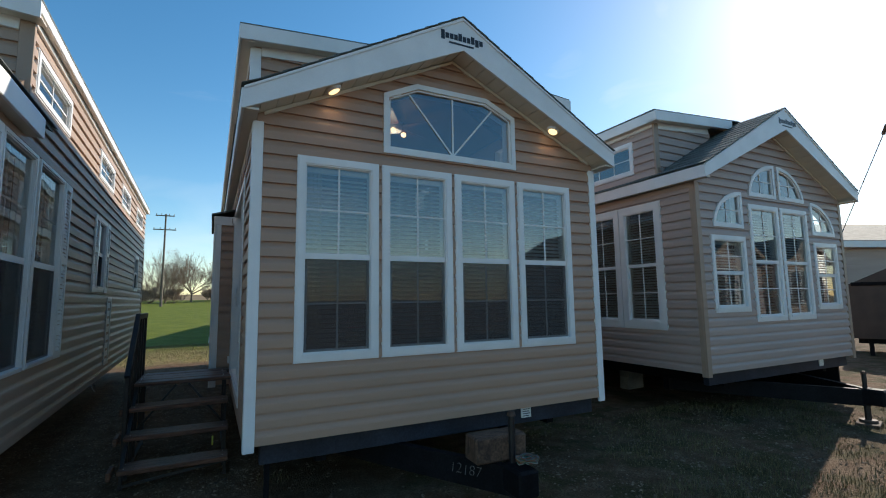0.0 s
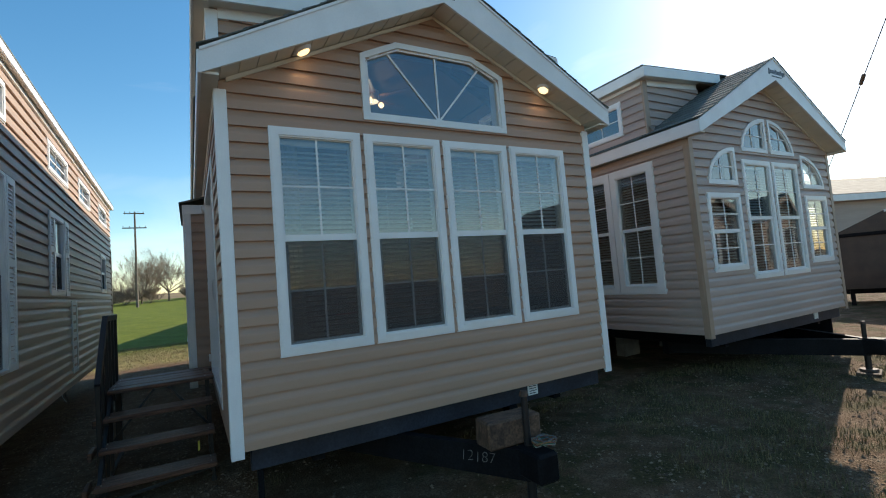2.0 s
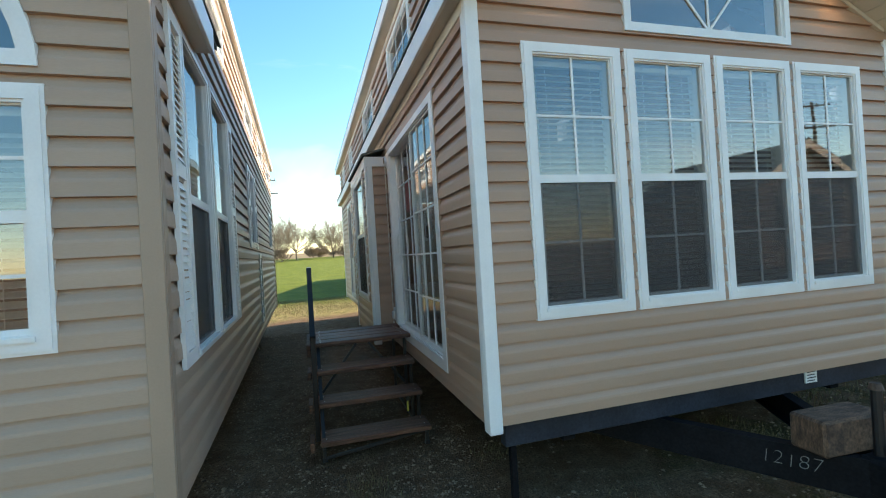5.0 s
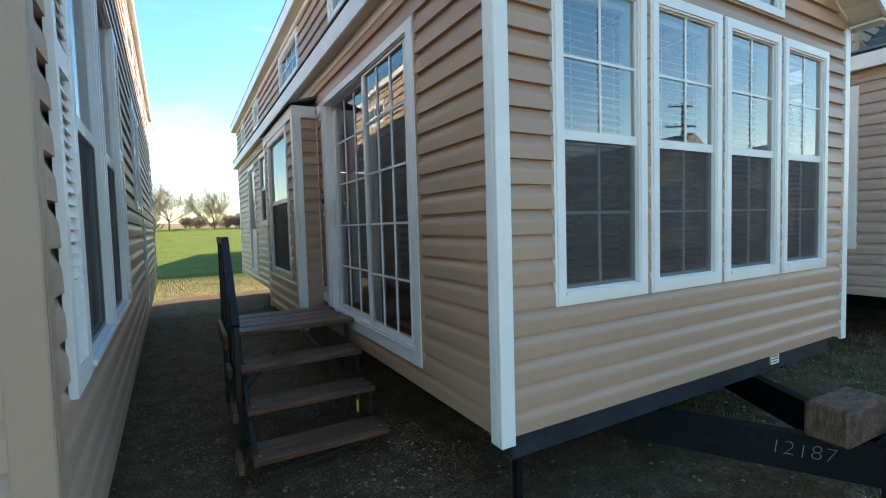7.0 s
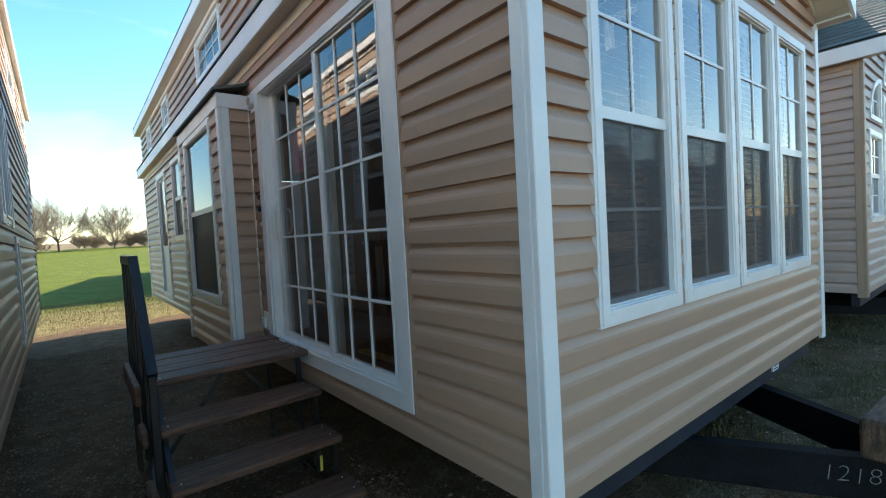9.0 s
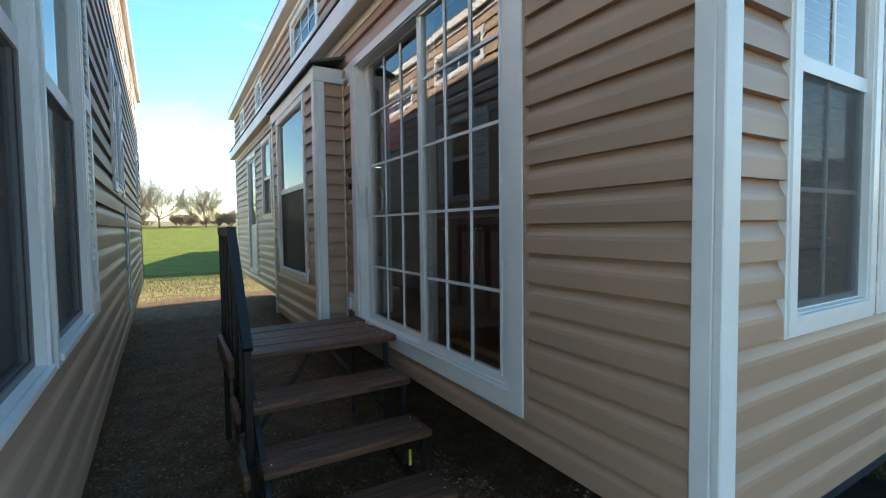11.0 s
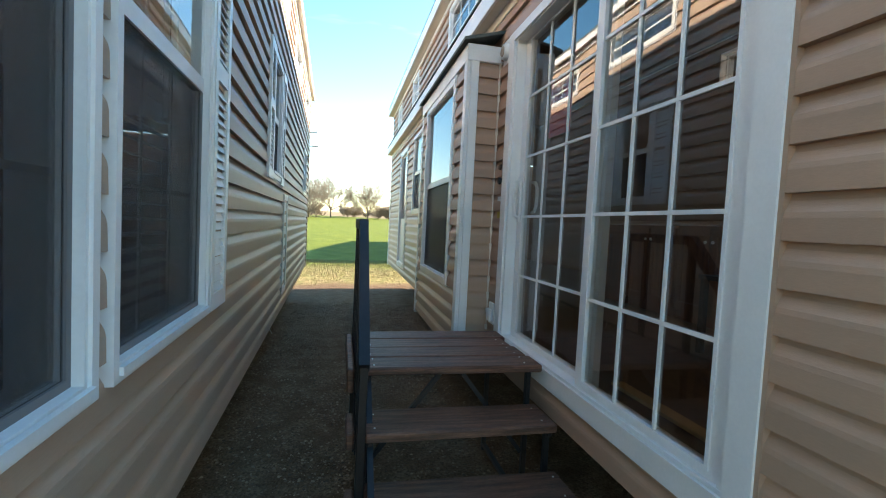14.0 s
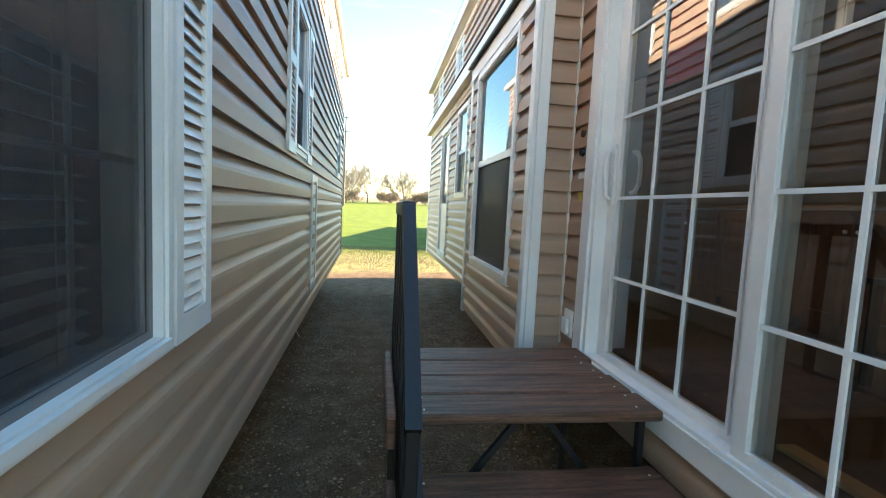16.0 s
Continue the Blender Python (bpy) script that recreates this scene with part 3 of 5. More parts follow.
def blind(m, w, zb, zt, pitch=0.040, label="white slatted window blind, lowered", single=True, tilt=36):
    """A lowered blind: head rail, slats, bottom rail, two cords; hangs behind a window facing -y."""
    b = thing("window_blind", m, label, "blind", "blinds in the park home windows")
    part("head_rail", boxed(0, w, -0.02, 0.02, zt - 0.035, zt, 0.003), BLIND, b)
    part("bottom_rail", boxed(0.004, w - 0.004, -0.014, 0.014, zb, zb + 0.016, 0.003), BLIND, b)
    t = radians(tilt)
    dy, dz = 0.022 * math.cos(t), 0.022 * math.sin(t)

    def slat(bm, z):
        v = [bm.verts.new(p) for p in ((0.004, -dy, z - dz), (w - 0.004, -dy, z - dz), (w - 0.004, 0, z + 0.002), (0.004, 0, z + 0.002), (w - 0.004, dy, z + dz), (0.004, dy, z + dz))]
        u = [bm.verts.new(p.co + Vector((0, 0, 0.0022))) for p in v]
        for q in ((0, 1, 2, 3), (3, 2, 4, 5)):
            bm.faces.new([v[i] for i in q[::-1]])
            bm.faces.new([u[i] for i in q])
        for i, j in ((0, 1), (1, 2), (2, 4), (4, 5), (5, 3), (3, 0)):
            bm.faces.new((v[i], v[j], u[j], u[i]))
    zs = [zb + 0.04 + pitch * i for i in range(int((zt - zb - 0.08) / pitch))]
    if single:
        bm = bmesh.new()
        slat(bm, 0)
        first = part("slat", bm, BLIND, b)
        first.location = (0, 0, zs[0])
        for z in zs[1:]:
            o = new("slat", first.data)
            o.parent, o.location = b, (0, 0, z)
    else:
        bm = bmesh.new()
        for z in zs:
            slat(bm, z)
        tagged(part("slats", bm, BLIND, b), kind="stuff")
    for x in (w * 0.2, w * 0.8):
        bm = bmesh.new()
        bar(bm, (x, -0.026, zb), (x, -0.026, zt), 0.002, 0.002)
        part("cord", bm, BLIND, b)
    return b


# ---- home beside the steps: fronts, windows, sliding door ----
A0 = Vector((0.335, 3.96, 0))
WA, DA, ZA = 3.65, 10.9, 0.575


def a_u(x):
    return x - A0.x


def a_v(y):
    return y - A0.y


FRONT = [(a_u(x), a_u(x) + 0.69, 1.19, 2.895) for x in (0.675, 1.425, 2.175, 2.925)]
TRANSOM = [(a_u(1.424), 3.03), (a_u(2.90), 3.03), (a_u(2.90), 3.60), (a_u(2.55), 3.755), (a_u(1.76), 3.755), (a_u(1.424), 3.60)]


def transom_left(z):
    return TRANSOM[0][0] + 0.045 + max(0, z - 3.55) * 2.0


def transom_right(z):
    return TRANSOM[1][0] - 0.045 - max(0, z - 3.55) * 2.0


front_holes = [rect_hole(*f) for f in FRONT] + [(3.075, 3.715, transom_left, transom_right, False)]
SD = (a_v(4.755), a_v(6.88), 0.71, 2.88)
SIDE_A = [(a_v(10.45), a_v(11.25), 1.72, 2.95)]
DOOR_A = (a_v(11.95), a_v(12.95), 0.72, 2.92)
CLER_A = [(a_v(y0), a_v(y1), 3.50, 3.97) for y0, y1 in ((5.35, 6.50), (7.82, 8.97), (11.1, 11.7), (13.2, 13.75))]
RIGHT_A = [(a_v(y0), a_v(y1), z0, z1) for y0, y1, z0, z1 in ((5.2, 5.85, 3.50, 3.97), (8.14, 8.97, 3.50, 3.97))]
BAY = (a_v(7.10), a_v(8.95), ZA, 2.86)
side_holes = [rect_hole(*SD, inset=0.055), rect_hole(*BAY, inset=0.02)] + [rect_hole(*s) for s in SIDE_A + CLER_A] + [rect_hole(*DOOR_A)]
home_a, af, aside = home(Matrix.Translation(A0), "tan vinyl-sided park home with white trim, gabled roof and sliding door", WA, DA, ZA, "left", front_holes, side_holes, TAN, WHITE, other_holes=[rect_hole(*q) for q in RIGHT_A])


def a_right(u, d, z):
    return (WA + d, u, z)


for q in RIGHT_A:
    fixed_window(home_a, a_right, *q, cols=3)
for f in FRONT:
    hung_window(home_a, af, *f)
    blind(Matrix.Translation(A0 + Vector((f[0] + 0.07, 0.068, 0))), f[1] - f[0] - 0.14, f[2] + 0.07, f[3] - 0.07)
tc = (a_u(2.16), 3.09)
shaped_window(home_a, af, TRANSOM, [(tc, (a_u(1.66), 3.68)), (tc, (a_u(2.16), 3.70)), (tc, (a_u(2.66), 3.68))], label="white trapezoid gable window with fan bars")
for s in SIDE_A:
    hung_window(home_a, aside, *s, grid=1)
for s in CLER_A:
    fixed_window(home_a, aside, *s, cols=3)


def sliding_door(parent, place, u0, u1, z0, z1):
    """Patio door: casing, deep sill, fixed leaf near the corner, sliding leaf with handle, glazing bars."""
    w = 0.095
    bm = bmesh.new()
    ring(bm, [(u0, z0), (u1, z0), (u1, z1), (u0, z1)], [(u0 + w, z0 + 0.085), (u1 - w, z0 + 0.085), (u1 - w, z1 - 0.06), (u0 + w, z1 - 0.06)], 0.0, 0.036, place)
    d = part("sliding_door", bm, WHITE, parent, "white sliding patio door with grilles")
    bm = bmesh.new()
    ring(bm, [(u0 - 0.014, z0 - 0.014), (u1 + 0.014, z0 - 0.014), (u1 + 0.014, z1 + 0.014), (u0 - 0.014, z1 + 0.014)], [(u0 + 0.001, z0 + 0.001), (u1 - 0.001, z0 + 0.001), (u1 - 0.001, z1 - 0.001), (u0 + 0.001, z1 - 0.001)], 0.0, 0.0285, place)
    part("channel_strip", bm, TAN, d)
    a, b, c, e = u0 + w, u1 - w, z0 + 0.085, z1 - 0.06
    bm = bmesh.new()
    ring(bm, [(a - 0.004, c - 0.004), (b + 0.004, c - 0.004), (b + 0.004, e + 0.004), (a - 0.004, e + 0.004)],
         [(a + 0.03, c + 0.018), (b - 0.03, c + 0.018), (b - 0.03, e - 0.008), (a + 0.03, e - 0.008)], -0.10, 0.022, place)
    part("jamb", bm, WHITE, d)
    for k, dd in ((0.0, 0.030), (0.012, 0.012)):
        bm = bmesh.new()
        prism(bm, [(a, c + k), (b, c + k), (b, c + k + 0.010), (a, c + k + 0.010)], 0.012, lambda u, q, z: place(u, dd + q, z))
        part("track", bm, WHITE, d)
    mid = a_v(5.72)
    for (p, q, ga, gb, depth, leaf) in ((a + 0.032, mid + 0.035, a + 0.094, mid - 0.027, 0.004, "fixed_leaf"), (mid - 0.035, b - 0.032, mid + 0.115, b - 0.125, -0.045, "sliding_leaf")):
        zl, zh, ba, bb = c + 0.019, e - 0.009, 0.852, 2.790
        pane = [(ga, ba), (gb, ba), (gb, bb), (ga, bb)]
        bm = bmesh.new()
        ring(bm, [(p, zl), (q, zl), (q, zh), (p, zh)], pane, depth - 0.035, depth, place)
        lf = part(leaf, bm, WHITE, d)
        bm = bmesh.new()
        ring(bm, [(ga - 0.014, ba - 0.014), (gb + 0.014, ba - 0.014), (gb + 0.014, bb + 0.014), (ga - 0.014, bb + 0.014)], pane, depth - 0.002, depth + 0.006, place)
        part("glazing_bead", bm, WHITE, lf)
        bm = bmesh.new()
        prism(bm, pane, -0.005, lambda u, k, z: place(u, depth - 0.012 + k, z))
        pane_of_glass(bm, lf)
        for i in (1, 2):
            u = ga + (gb - ga) * i / 3
            bm = bmesh.new()
            prism(bm, [(u - 0.0075, ba), (u + 0.0075, ba), (u + 0.0075, bb), (u - 0.0075, bb)], 0.008, lambda v, k, z: place(v, depth - 0.011 + k, z))
            part("glazing_bar", bm, WHITE, lf)
        for i in range(4):
            z = 1.238 + 0.394 * i
            bm = bmesh.new()
            prism(bm, [(ga, z - 0.0075), (gb, z - 0.0075), (gb, z + 0.0075), (ga, z + 0.0075)], 0.008, lambda v, k, zz: place(v, depth - 0.0105 + k, zz))
            part("glazing_bar", bm, WHITE, lf)
        if leaf == "sliding_leaf":
            bm = bmesh.new()
            pts = [place(q - 0.03, depth + dd, z) for dd, z in ((0.0, 1.62), (0.035, 1.64), (0.045, 1.72), (0.045, 1.78), (0.035, 1.86), (0.0, 1.88))]
            for g, h in zip(pts, pts[1:]):
                tube(bm, g, h, 0.010, 8)
            part("door_handle", bm, WHITE, lf)
            bm = bmesh.new()
            prism(bm, [(q - 0.055, 1.60), (q - 0.012, 1.60), (q - 0.012, 1.90), (q - 0.055, 1.90)], 0.012, lambda v, k, z: place(v, depth + k, z))
            part("lock_plate", bm, WHITE, lf)
            bm = bmesh.new()
            pts = [place(gb - 0.012 - dd, depth - 0.06, z) for dd, z in ((0.0, 1.66), (0.035, 1.665), (0.062, 1.70), (0.068, 1.76), (0.062, 1.82), (0.035, 1.855), (0.0, 1.86))]
            for g, h in zip(pts, pts[1:]):
                tube(bm, g, h, 0.011, 8)
            part("inner_handle", bm, WHITE, lf)
    return d


sliding_door(home_a, aside, *SD)

# bay on the side wall, with its own window, corner posts and shingle cap
BX = -0.25
bay = part("bay", boxed(BX + 0.02, 0.0, BAY[0] + 0.02, BAY[1] - 0.02, ZA - 0.002, ZA + 0.06), BLACK_STEEL, home_a, "bump-out bay with siding and a tall window")


def bay_side(u, d, z):
    return (BX - d, u, z)


def bay_front(u, d, z):
    return (u, BAY[0] - d, z)


BWIN = (a_v(7.42), a_v(8.66), 1.06, 2.74)
bw_hole = [rect_hole(*BWIN)]
bs = core("bay_wall", home_a, bay_side, lambda z: BAY[0], lambda z: BAY[1], ZA, 2.80, bw_hole, INNER, 0.08)
cladding(bs, bay_side, lambda z: BAY[0], lambda z: BAY[1], ZA, 2.80, [q[:4] for q in bw_hole], TAN)
bf = core("bay_wall", home_a, bay_front, lambda z: BX + 0.08, lambda z: -0.002, ZA, 2.80, [], INNER, 0.06)
cladding(bf, bay_front, lambda z: BX + 0.05, lambda z: -0.02, ZA, 2.76, [], TAN)
core("bay_wall", home_a, lambda u, d, z: (u, BAY[1] + d, z), lambda z: BX + 0.08, lambda z: -0.002, ZA, 2.80, [], TAN, 0.06)
for y0, y1 in ((BAY[0] - 0.026, BAY[0] + 0.05), (BAY[1] - 0.05, BAY[1] + 0.026)):
    part("corner_post", boxed(BX - 0.032, BX - 0.003, y0, y1, ZA - 0.03, 2.77, 0.004), WHITE, home_a)
part("corner_post", boxed(BX - 0.0025, BX + 0.06, BAY[0] - 0.032, BAY[0] - 0.003, ZA - 0.03, 2.77, 0.004), WHITE, home_a)
part("corner_strip", boxed(-0.035, -0.020, BAY[0] - 0.028, BAY[0] - 0.002, ZA + 0.2, 2.76, 0.003), CREAM, home_a)
bm = bmesh.new()
box(bm, BX - 0.035, -0.002, BAY[0] - 0.035, BAY[0] - 0.004, 2.755, 2.875, 0.003)
box(bm, BX - 0.035, BX - 0.004, BAY[0] - 0.0035, BAY[1] + 0.03, 2.755, 2.875, 0.003)
part("bay_frieze", bm, WHITE, home_a)
bm = bmesh.new()
slope_slab(bm, BX - 0.07, 2.878, 0.0, 2.965, BAY[0] - 0.075, BAY[1] + 0.06, 0.022)
part("bay_roof", bm, SHINGLE, home_a, "small dark shingle cap over the bay")
hung_window(home_a, bay_side, *BWIN, grid=1, split=0.52, screened=SUN_SCREEN)
# added blind, not visible itself: stops sun crossing the room onto the opposite wall
blind(Matrix.Translation(A0 + Vector((BX + 0.068, BWIN[1] - 0.07, 0))) @ Matrix.Rotation(-math.pi / 2, 4, "Z"), BWIN[1] - BWIN[0] - 0.14, BWIN[2] + 0.06, BWIN[3] - 0.06, label="white slatted blind added unseen to stop sun through the bay window", single=False, tilt=-66)

# entry door at the far end of the side wall
win = casing(home_a, aside, *DOOR_A, w=0.07, name="entry_door", label="white entry door with glazed top", sill=False)
bm = bmesh.new()
prism(bm, [(DOOR_A[0] + 0.08, DOOR_A[2] + 0.08), (DOOR_A[1] - 0.08, DOOR_A[2] + 0.08), (DOOR_A[1] - 0.08, 1.6), (DOOR_A[0] + 0.08, 1.6)], -0.04, aside)
part("door_panel", bm, WHITE, win)
sash(win, aside, DOOR_A[0] + 0.08, DOOR_A[1] - 0.08, 1.603, DOOR_A[3] - 0.08, 0.0, 1, 1)

# lights under the gable soffit
for x in (0.60, 3.02):
    s = 1 if x < WA / 2 else -1
    z = 3.15 + (min(x, WA - x) + 0.115) / 1.94 * 0.93 - 0.002
    bm = bmesh.new()
    bmesh.ops.create_cone(bm, cap_ends=True, segments=24, radius1=0.075, radius2=0.06, depth=0.022)
    ob = part("soffit_light", bm, WHITE, home_a, "round recessed soffit light, switched on")
    ob.location, ob.rotation_euler = (x, -0.12, z), (math.pi, 0, 0)
    ob.rotation_euler = (math.pi, -s * 0.46, 0)
    bm = bmesh.new()
    bmesh.ops.create_cone(bm, cap_ends=True, segments=24, radius1=0.052, radius2=0.046, depth=0.014)
    lens = part("lens", bm, LAMP, ob)
    lens.location = (0, 0, 0.013)


# ---- the steps ----
def steps():
    st = thing("entry_steps", pose(-0.66, 5.22, 0), "brown plank entry steps on a black steel frame with railing", "steps")
    x1 = 0.92
    xl = 0.006
    going = 0.27
    rnd = random.Random(3)

    def plank(name, xa, xb, ya, yb, z, thick, label=""):
        """A worn plank: soft edges, slightly cupped and out of true."""
        bm = bmesh.new()
        box(bm, xa, xb, ya, yb, z - thick, z, 0.007)
        k = rnd.uniform(-0.004, 0.004)
        for v in bm.verts:
            v.co.z += k * (v.co.x - xa) / (xb - xa) + 0.003 * noise.noise(v.co * 5 + Vector((0, 0, z * 9)))
            v.co.y += 0.004 * noise.noise(v.co * 3 + Vector((z * 7, 0, 0)))
        return part(name, bm, DECK, st, label)

    def screws(board_ob, ys, z):
        for x in (0.05, x1 - 0.05):
            for y in ys:
                bm = bmesh.new()
                bmesh.ops.create_cone(bm, cap_ends=True, segments=8, radius1=0.0045, radius2=0.004, depth=0.003)
                o = part("screw", bm, PAPER, board_ob)
                o.location = (x + rnd.uniform(-0.01, 0.01), y, z + 0.002)
    for i in range(3):
        y0, z = i * going, (0.168, 0.396, 0.614)[i]
        t = plank("tread", xl, x1, y0, y0 + 0.275, z, 0.042, "worn brown plank tread")
        screws(t, (y0 + 0.06, y0 + 0.21), z)
        plank("tread_end", -0.078, -0.042, y0 + 0.02, y0 + 0.25, z - 0.004, 0.075)
    ys = [0.81, 1.004, 1.198, 1.392]
    for i, y0 in enumerate(ys):
        t = plank("deck_board", xl + 0.002 * i, x1 + 0.03 - 0.016 * (i % 3), y0, y0 + 0.184, 0.825 + 0.002 * (i % 2), 0.040)
        screws(t, (y0 + 0.04, y0 + 0.145), 0.826)
    plank("side_board", -0.078, -0.042, 0.82, 1.57, 0.815, 0.12)
    for x in (0.03, x1 - 0.03):
        for y, z in ((0.06, 0.126), (0.33, 0.354), (0.60, 0.572), (0.86, 0.785), (1.54, 0.785)):
            lg = part("leg", boxed(x - 0.014, x + 0.014, y - 0.014, y + 0.014, 0.0, z, 0.003), RAIL, st)
            if y < 0.5:
                part("foot", boxed(x - 0.02, x + 0.02, y - 0.02, y + 0.02, -0.012, 0.02, 0.004), RAIL, lg)
        runs = [((0.33, 0.04), (1.54, 0.04))] + ([((0.05, 0.12), (0.86, 0.76))] if x < 0.1 else [])
        for (ya, za), (yb, zb) in runs:
            bm = bmesh.new()
            bar(bm, (x, ya, za), (x, yb, zb), 0.026, 0.026)
            part("stringer", bm, RAIL, st)
        for y, z in ((0.02, 0.126), (0.29, 0.354), (0.56, 0.572)):
            part("tread_bearer", boxed(x - 0.012, x + 0.012, y, y + 0.24, z - 0.024, z - 0.001, 0.003), RAIL, st)
    for a, b in (((0.05, 0.86, 0.33), (0.40, 0.86, 0.775)), ((x1 - 0.05, 0.86, 0.33), (0.52, 0.86, 0.775)), ((0.05, 0.05, 0.02), (x1 - 0.05, 0.05, 0.115))):
        bm = bmesh.new()
        bar(bm, a, b, 0.022, 0.022)
        part("brace", bm, RAIL, st)
    part("joist", boxed(0.04, x1 - 0.05, 1.18, 1.21, 0.745, 0.783, 0.003), RAIL, st)
    rl = part("railing", boxed(-0.040, 0.008, 1.02, 1.72, 1.50, 1.56, 0.004), RAIL, st, "black painted wooden railing")
    bm = bmesh.new()
    bar(bm, (-0.016, 1.04, 1.53), (-0.016, 0.48, 0.93), 0.046, 0.065)
    part("sloping_rail", bm, RAIL, rl)
    for y, za, zb in ((0.50, 0.0, 0.96), (0.76, 0.42, 1.22), (1.03, 0.30, 1.51), (1.25, 0.62, 1.515), (1.46, 0.62, 1.515), (1.69, 0.0, 1.515)):
        k = 0.019 if za == 0 else 0.016
        part("picket", boxed(-0.016 - k, -0.016 + k, y - 0.020, y + 0.020, za, zb, 0.003), RAIL, rl)
    part("tag", boxed(x1 - 0.15, x1 - 0.135, 0.275, 0.278, 0.22, 0.31), material("yellow_tag", (0.6, 0.55, 0.08), 0.6), st, "small yellow tag")
    return st


steps()

# ---- the home across the alley ----
TURN_L = radians(1.4)
ML = Matrix.Translation((-1.274, 3.57, 0)) @ Matrix.Rotation(TURN_L, 4, "Z") @ Matrix.Translation((-3.65, 0, 0))
WL, DL, ZL = 3.65, 9.95, 0.60
L_WINS = [(0.495, 1.262, 1.155, 2.90), (1.328, 2.15, 1.155, 2.90)]
L_SMALL = [(4.06, 4.65, 1.86, 2.86), (8.18, 8.88, 1.96, 2.72)]
L_CLER = [(1.08, 2.21, 3.38, 3.74), (3.85, 5.01, 3.38, 3.74), (5.88, 6.98, 3.38, 3.74), (8.05, 9.2, 3.38, 3.74)]
L_FRONT = (2.585, 3.285, 1.345, 2.375)
l_side = [rect_hole(*q, inset=0.024) for q in L_WINS] + [rect_hole(*q) for q in L_SMALL + L_CLER]
cz, cu, cr = 2.455, 2.615, 0.67


def arch_left(z):
    return cu


def arch_right(z):
    return cu + math.sqrt(max(0.0, (cr - 0.04) ** 2 - max(0, z - cz) ** 2))


l_front = [rect_hole(*L_FRONT), (cz + 0.04, cz + cr - 0.05, arch_left, arch_right, False)]
home_l, lf, lside = home(ML, "tan vinyl-sided park home with shuttered side windows", WL, DL, ZL, "right", l_front, l_side, SHADE_TAN, TAUPE, zeave=2.98, peak=3.84, dormer=0.95, band=False, dwall=3.88, hang=0.09)
# unseen sheet added to block clerestory sun from the room below
part("ceiling", boxed(0.13, WL - 0.13, 0.96, DL - 0.13, 3.27, 3.30), WHITE, home_l)
for q, k in zip(L_WINS, (3, 3)):
    hung_window(home_l, lside, *q, cols=k, split=0.49, grey_frame=True, proud=0.041, w=0.028, bars=0.024, inside=True)
for q in L_WINS:
    blind(ML @ Matrix.Translation((WL - 0.068, q[0] + 0.07, 0)) @ Matrix.Rotation(math.pi / 2, 4, "Z"), q[1] - q[0] - 0.25, q[2] + 0.05, q[3] - 0.05, pitch=0.046, tilt=9)
for q in L_SMALL:
    hung_window(home_l, lside, *q, grid=1, screened=SUN_SCREEN)
for q in L_CLER:
    fixed_window(home_l, lside, *q, cols=2)
hung_window(home_l, lf, *L_FRONT, screened=None)
blind(ML @ Matrix.Translation((L_FRONT[0] + 0.07, 0.068, 0)), L_FRONT[1] - L_FRONT[0] - 0.14, L_FRONT[2] + 0.06, L_FRONT[3] - 0.06)
arc = [(cu + cr * math.cos(t * math.pi / 24), cz + cr * math.sin(t * math.pi / 24)) for t in range(13)]
shaped_window(home_l, lf, [(cu, cz)] + arc, [((cu + 0.05, cz + 0.05), (cu + 0.42, cz + 0.42))], label="white quarter-round window")


def shutter(parent, place, u0, u1, z0, z1):
    """A vinyl shutter: frame, middle rail and tilted louvres."""
    f = 0.045
    bm = bmesh.new()
    zm = z0 + (z1 - z0) * 0.55
    ring(bm, [(u0, z0), (u1, z0), (u1, z1), (u0, z1)], [(u0 + f, z0 + 0.07), (u1 - f, z0 + 0.07), (u1 - f, z1 - 0.07), (u0 + f, z1 - 0.07)], 0.020, 0.042, place)
    sh = part("shutter", bm, WHITE, parent, "white louvred vinyl shutter")
    bm = bmesh.new()
    prism(bm, [(u0 + f, zm - 0.035), (u1 - f, zm - 0.035), (u1 - f, zm + 0.035), (u0 + f, zm + 0.035)], 0.021, lambda u, k, z: place(u, 0.020 + k, z))
    part("middle_rail", bm, WHITE, sh)
    bm = bmesh.new()
    prism(bm, [(u0 + f, z0 + 0.07), (u1 - f, z0 + 0.07), (u1 - f, z1 - 0.07), (u0 + f, z1 - 0.07)], 0.004, lambda u, k, z: place(u, 0.018 + k, z))
    part("shutter_back", bm, WHITE, sh)
    first = None
    zs = [z0 + 0.075 + 0.036 * i for i in range(int((z1 - z0 - 0.15) / 0.036))]
    for z in zs:
        if abs(z + 0.017 - zm) < 0.05:
            continue
        bm = bmesh.new()
        v = [place(u, k, zz) for u, k, zz in ((u0 + f, 0.038, z), (u1 - f, 0.038, z), (u1 - f, 0.024, z + 0.032), (u0 + f, 0.024, z + 0.032))]
        w = [place(u, k - 0.006, zz) for u, k, zz in ((u0 + f, 0.038, z), (u1 - f, 0.038, z), (u1 - f, 0.024, z + 0.032), (u0 + f, 0.024, z + 0.032))]
        v, w = [bm.verts.new(p) for p in v], [bm.verts.new(p) for p in w]
        bm.faces.new(v), bm.faces.new(w[::-1])
        for i in range(4):
            bm.faces.new((v[i], w[i], w[(i + 1) % 4], v[(i + 1) % 4]))
        bmesh.ops.recalc_face_normals(bm, faces=bm.faces)
        part("louvre", bm, WHITE, sh)


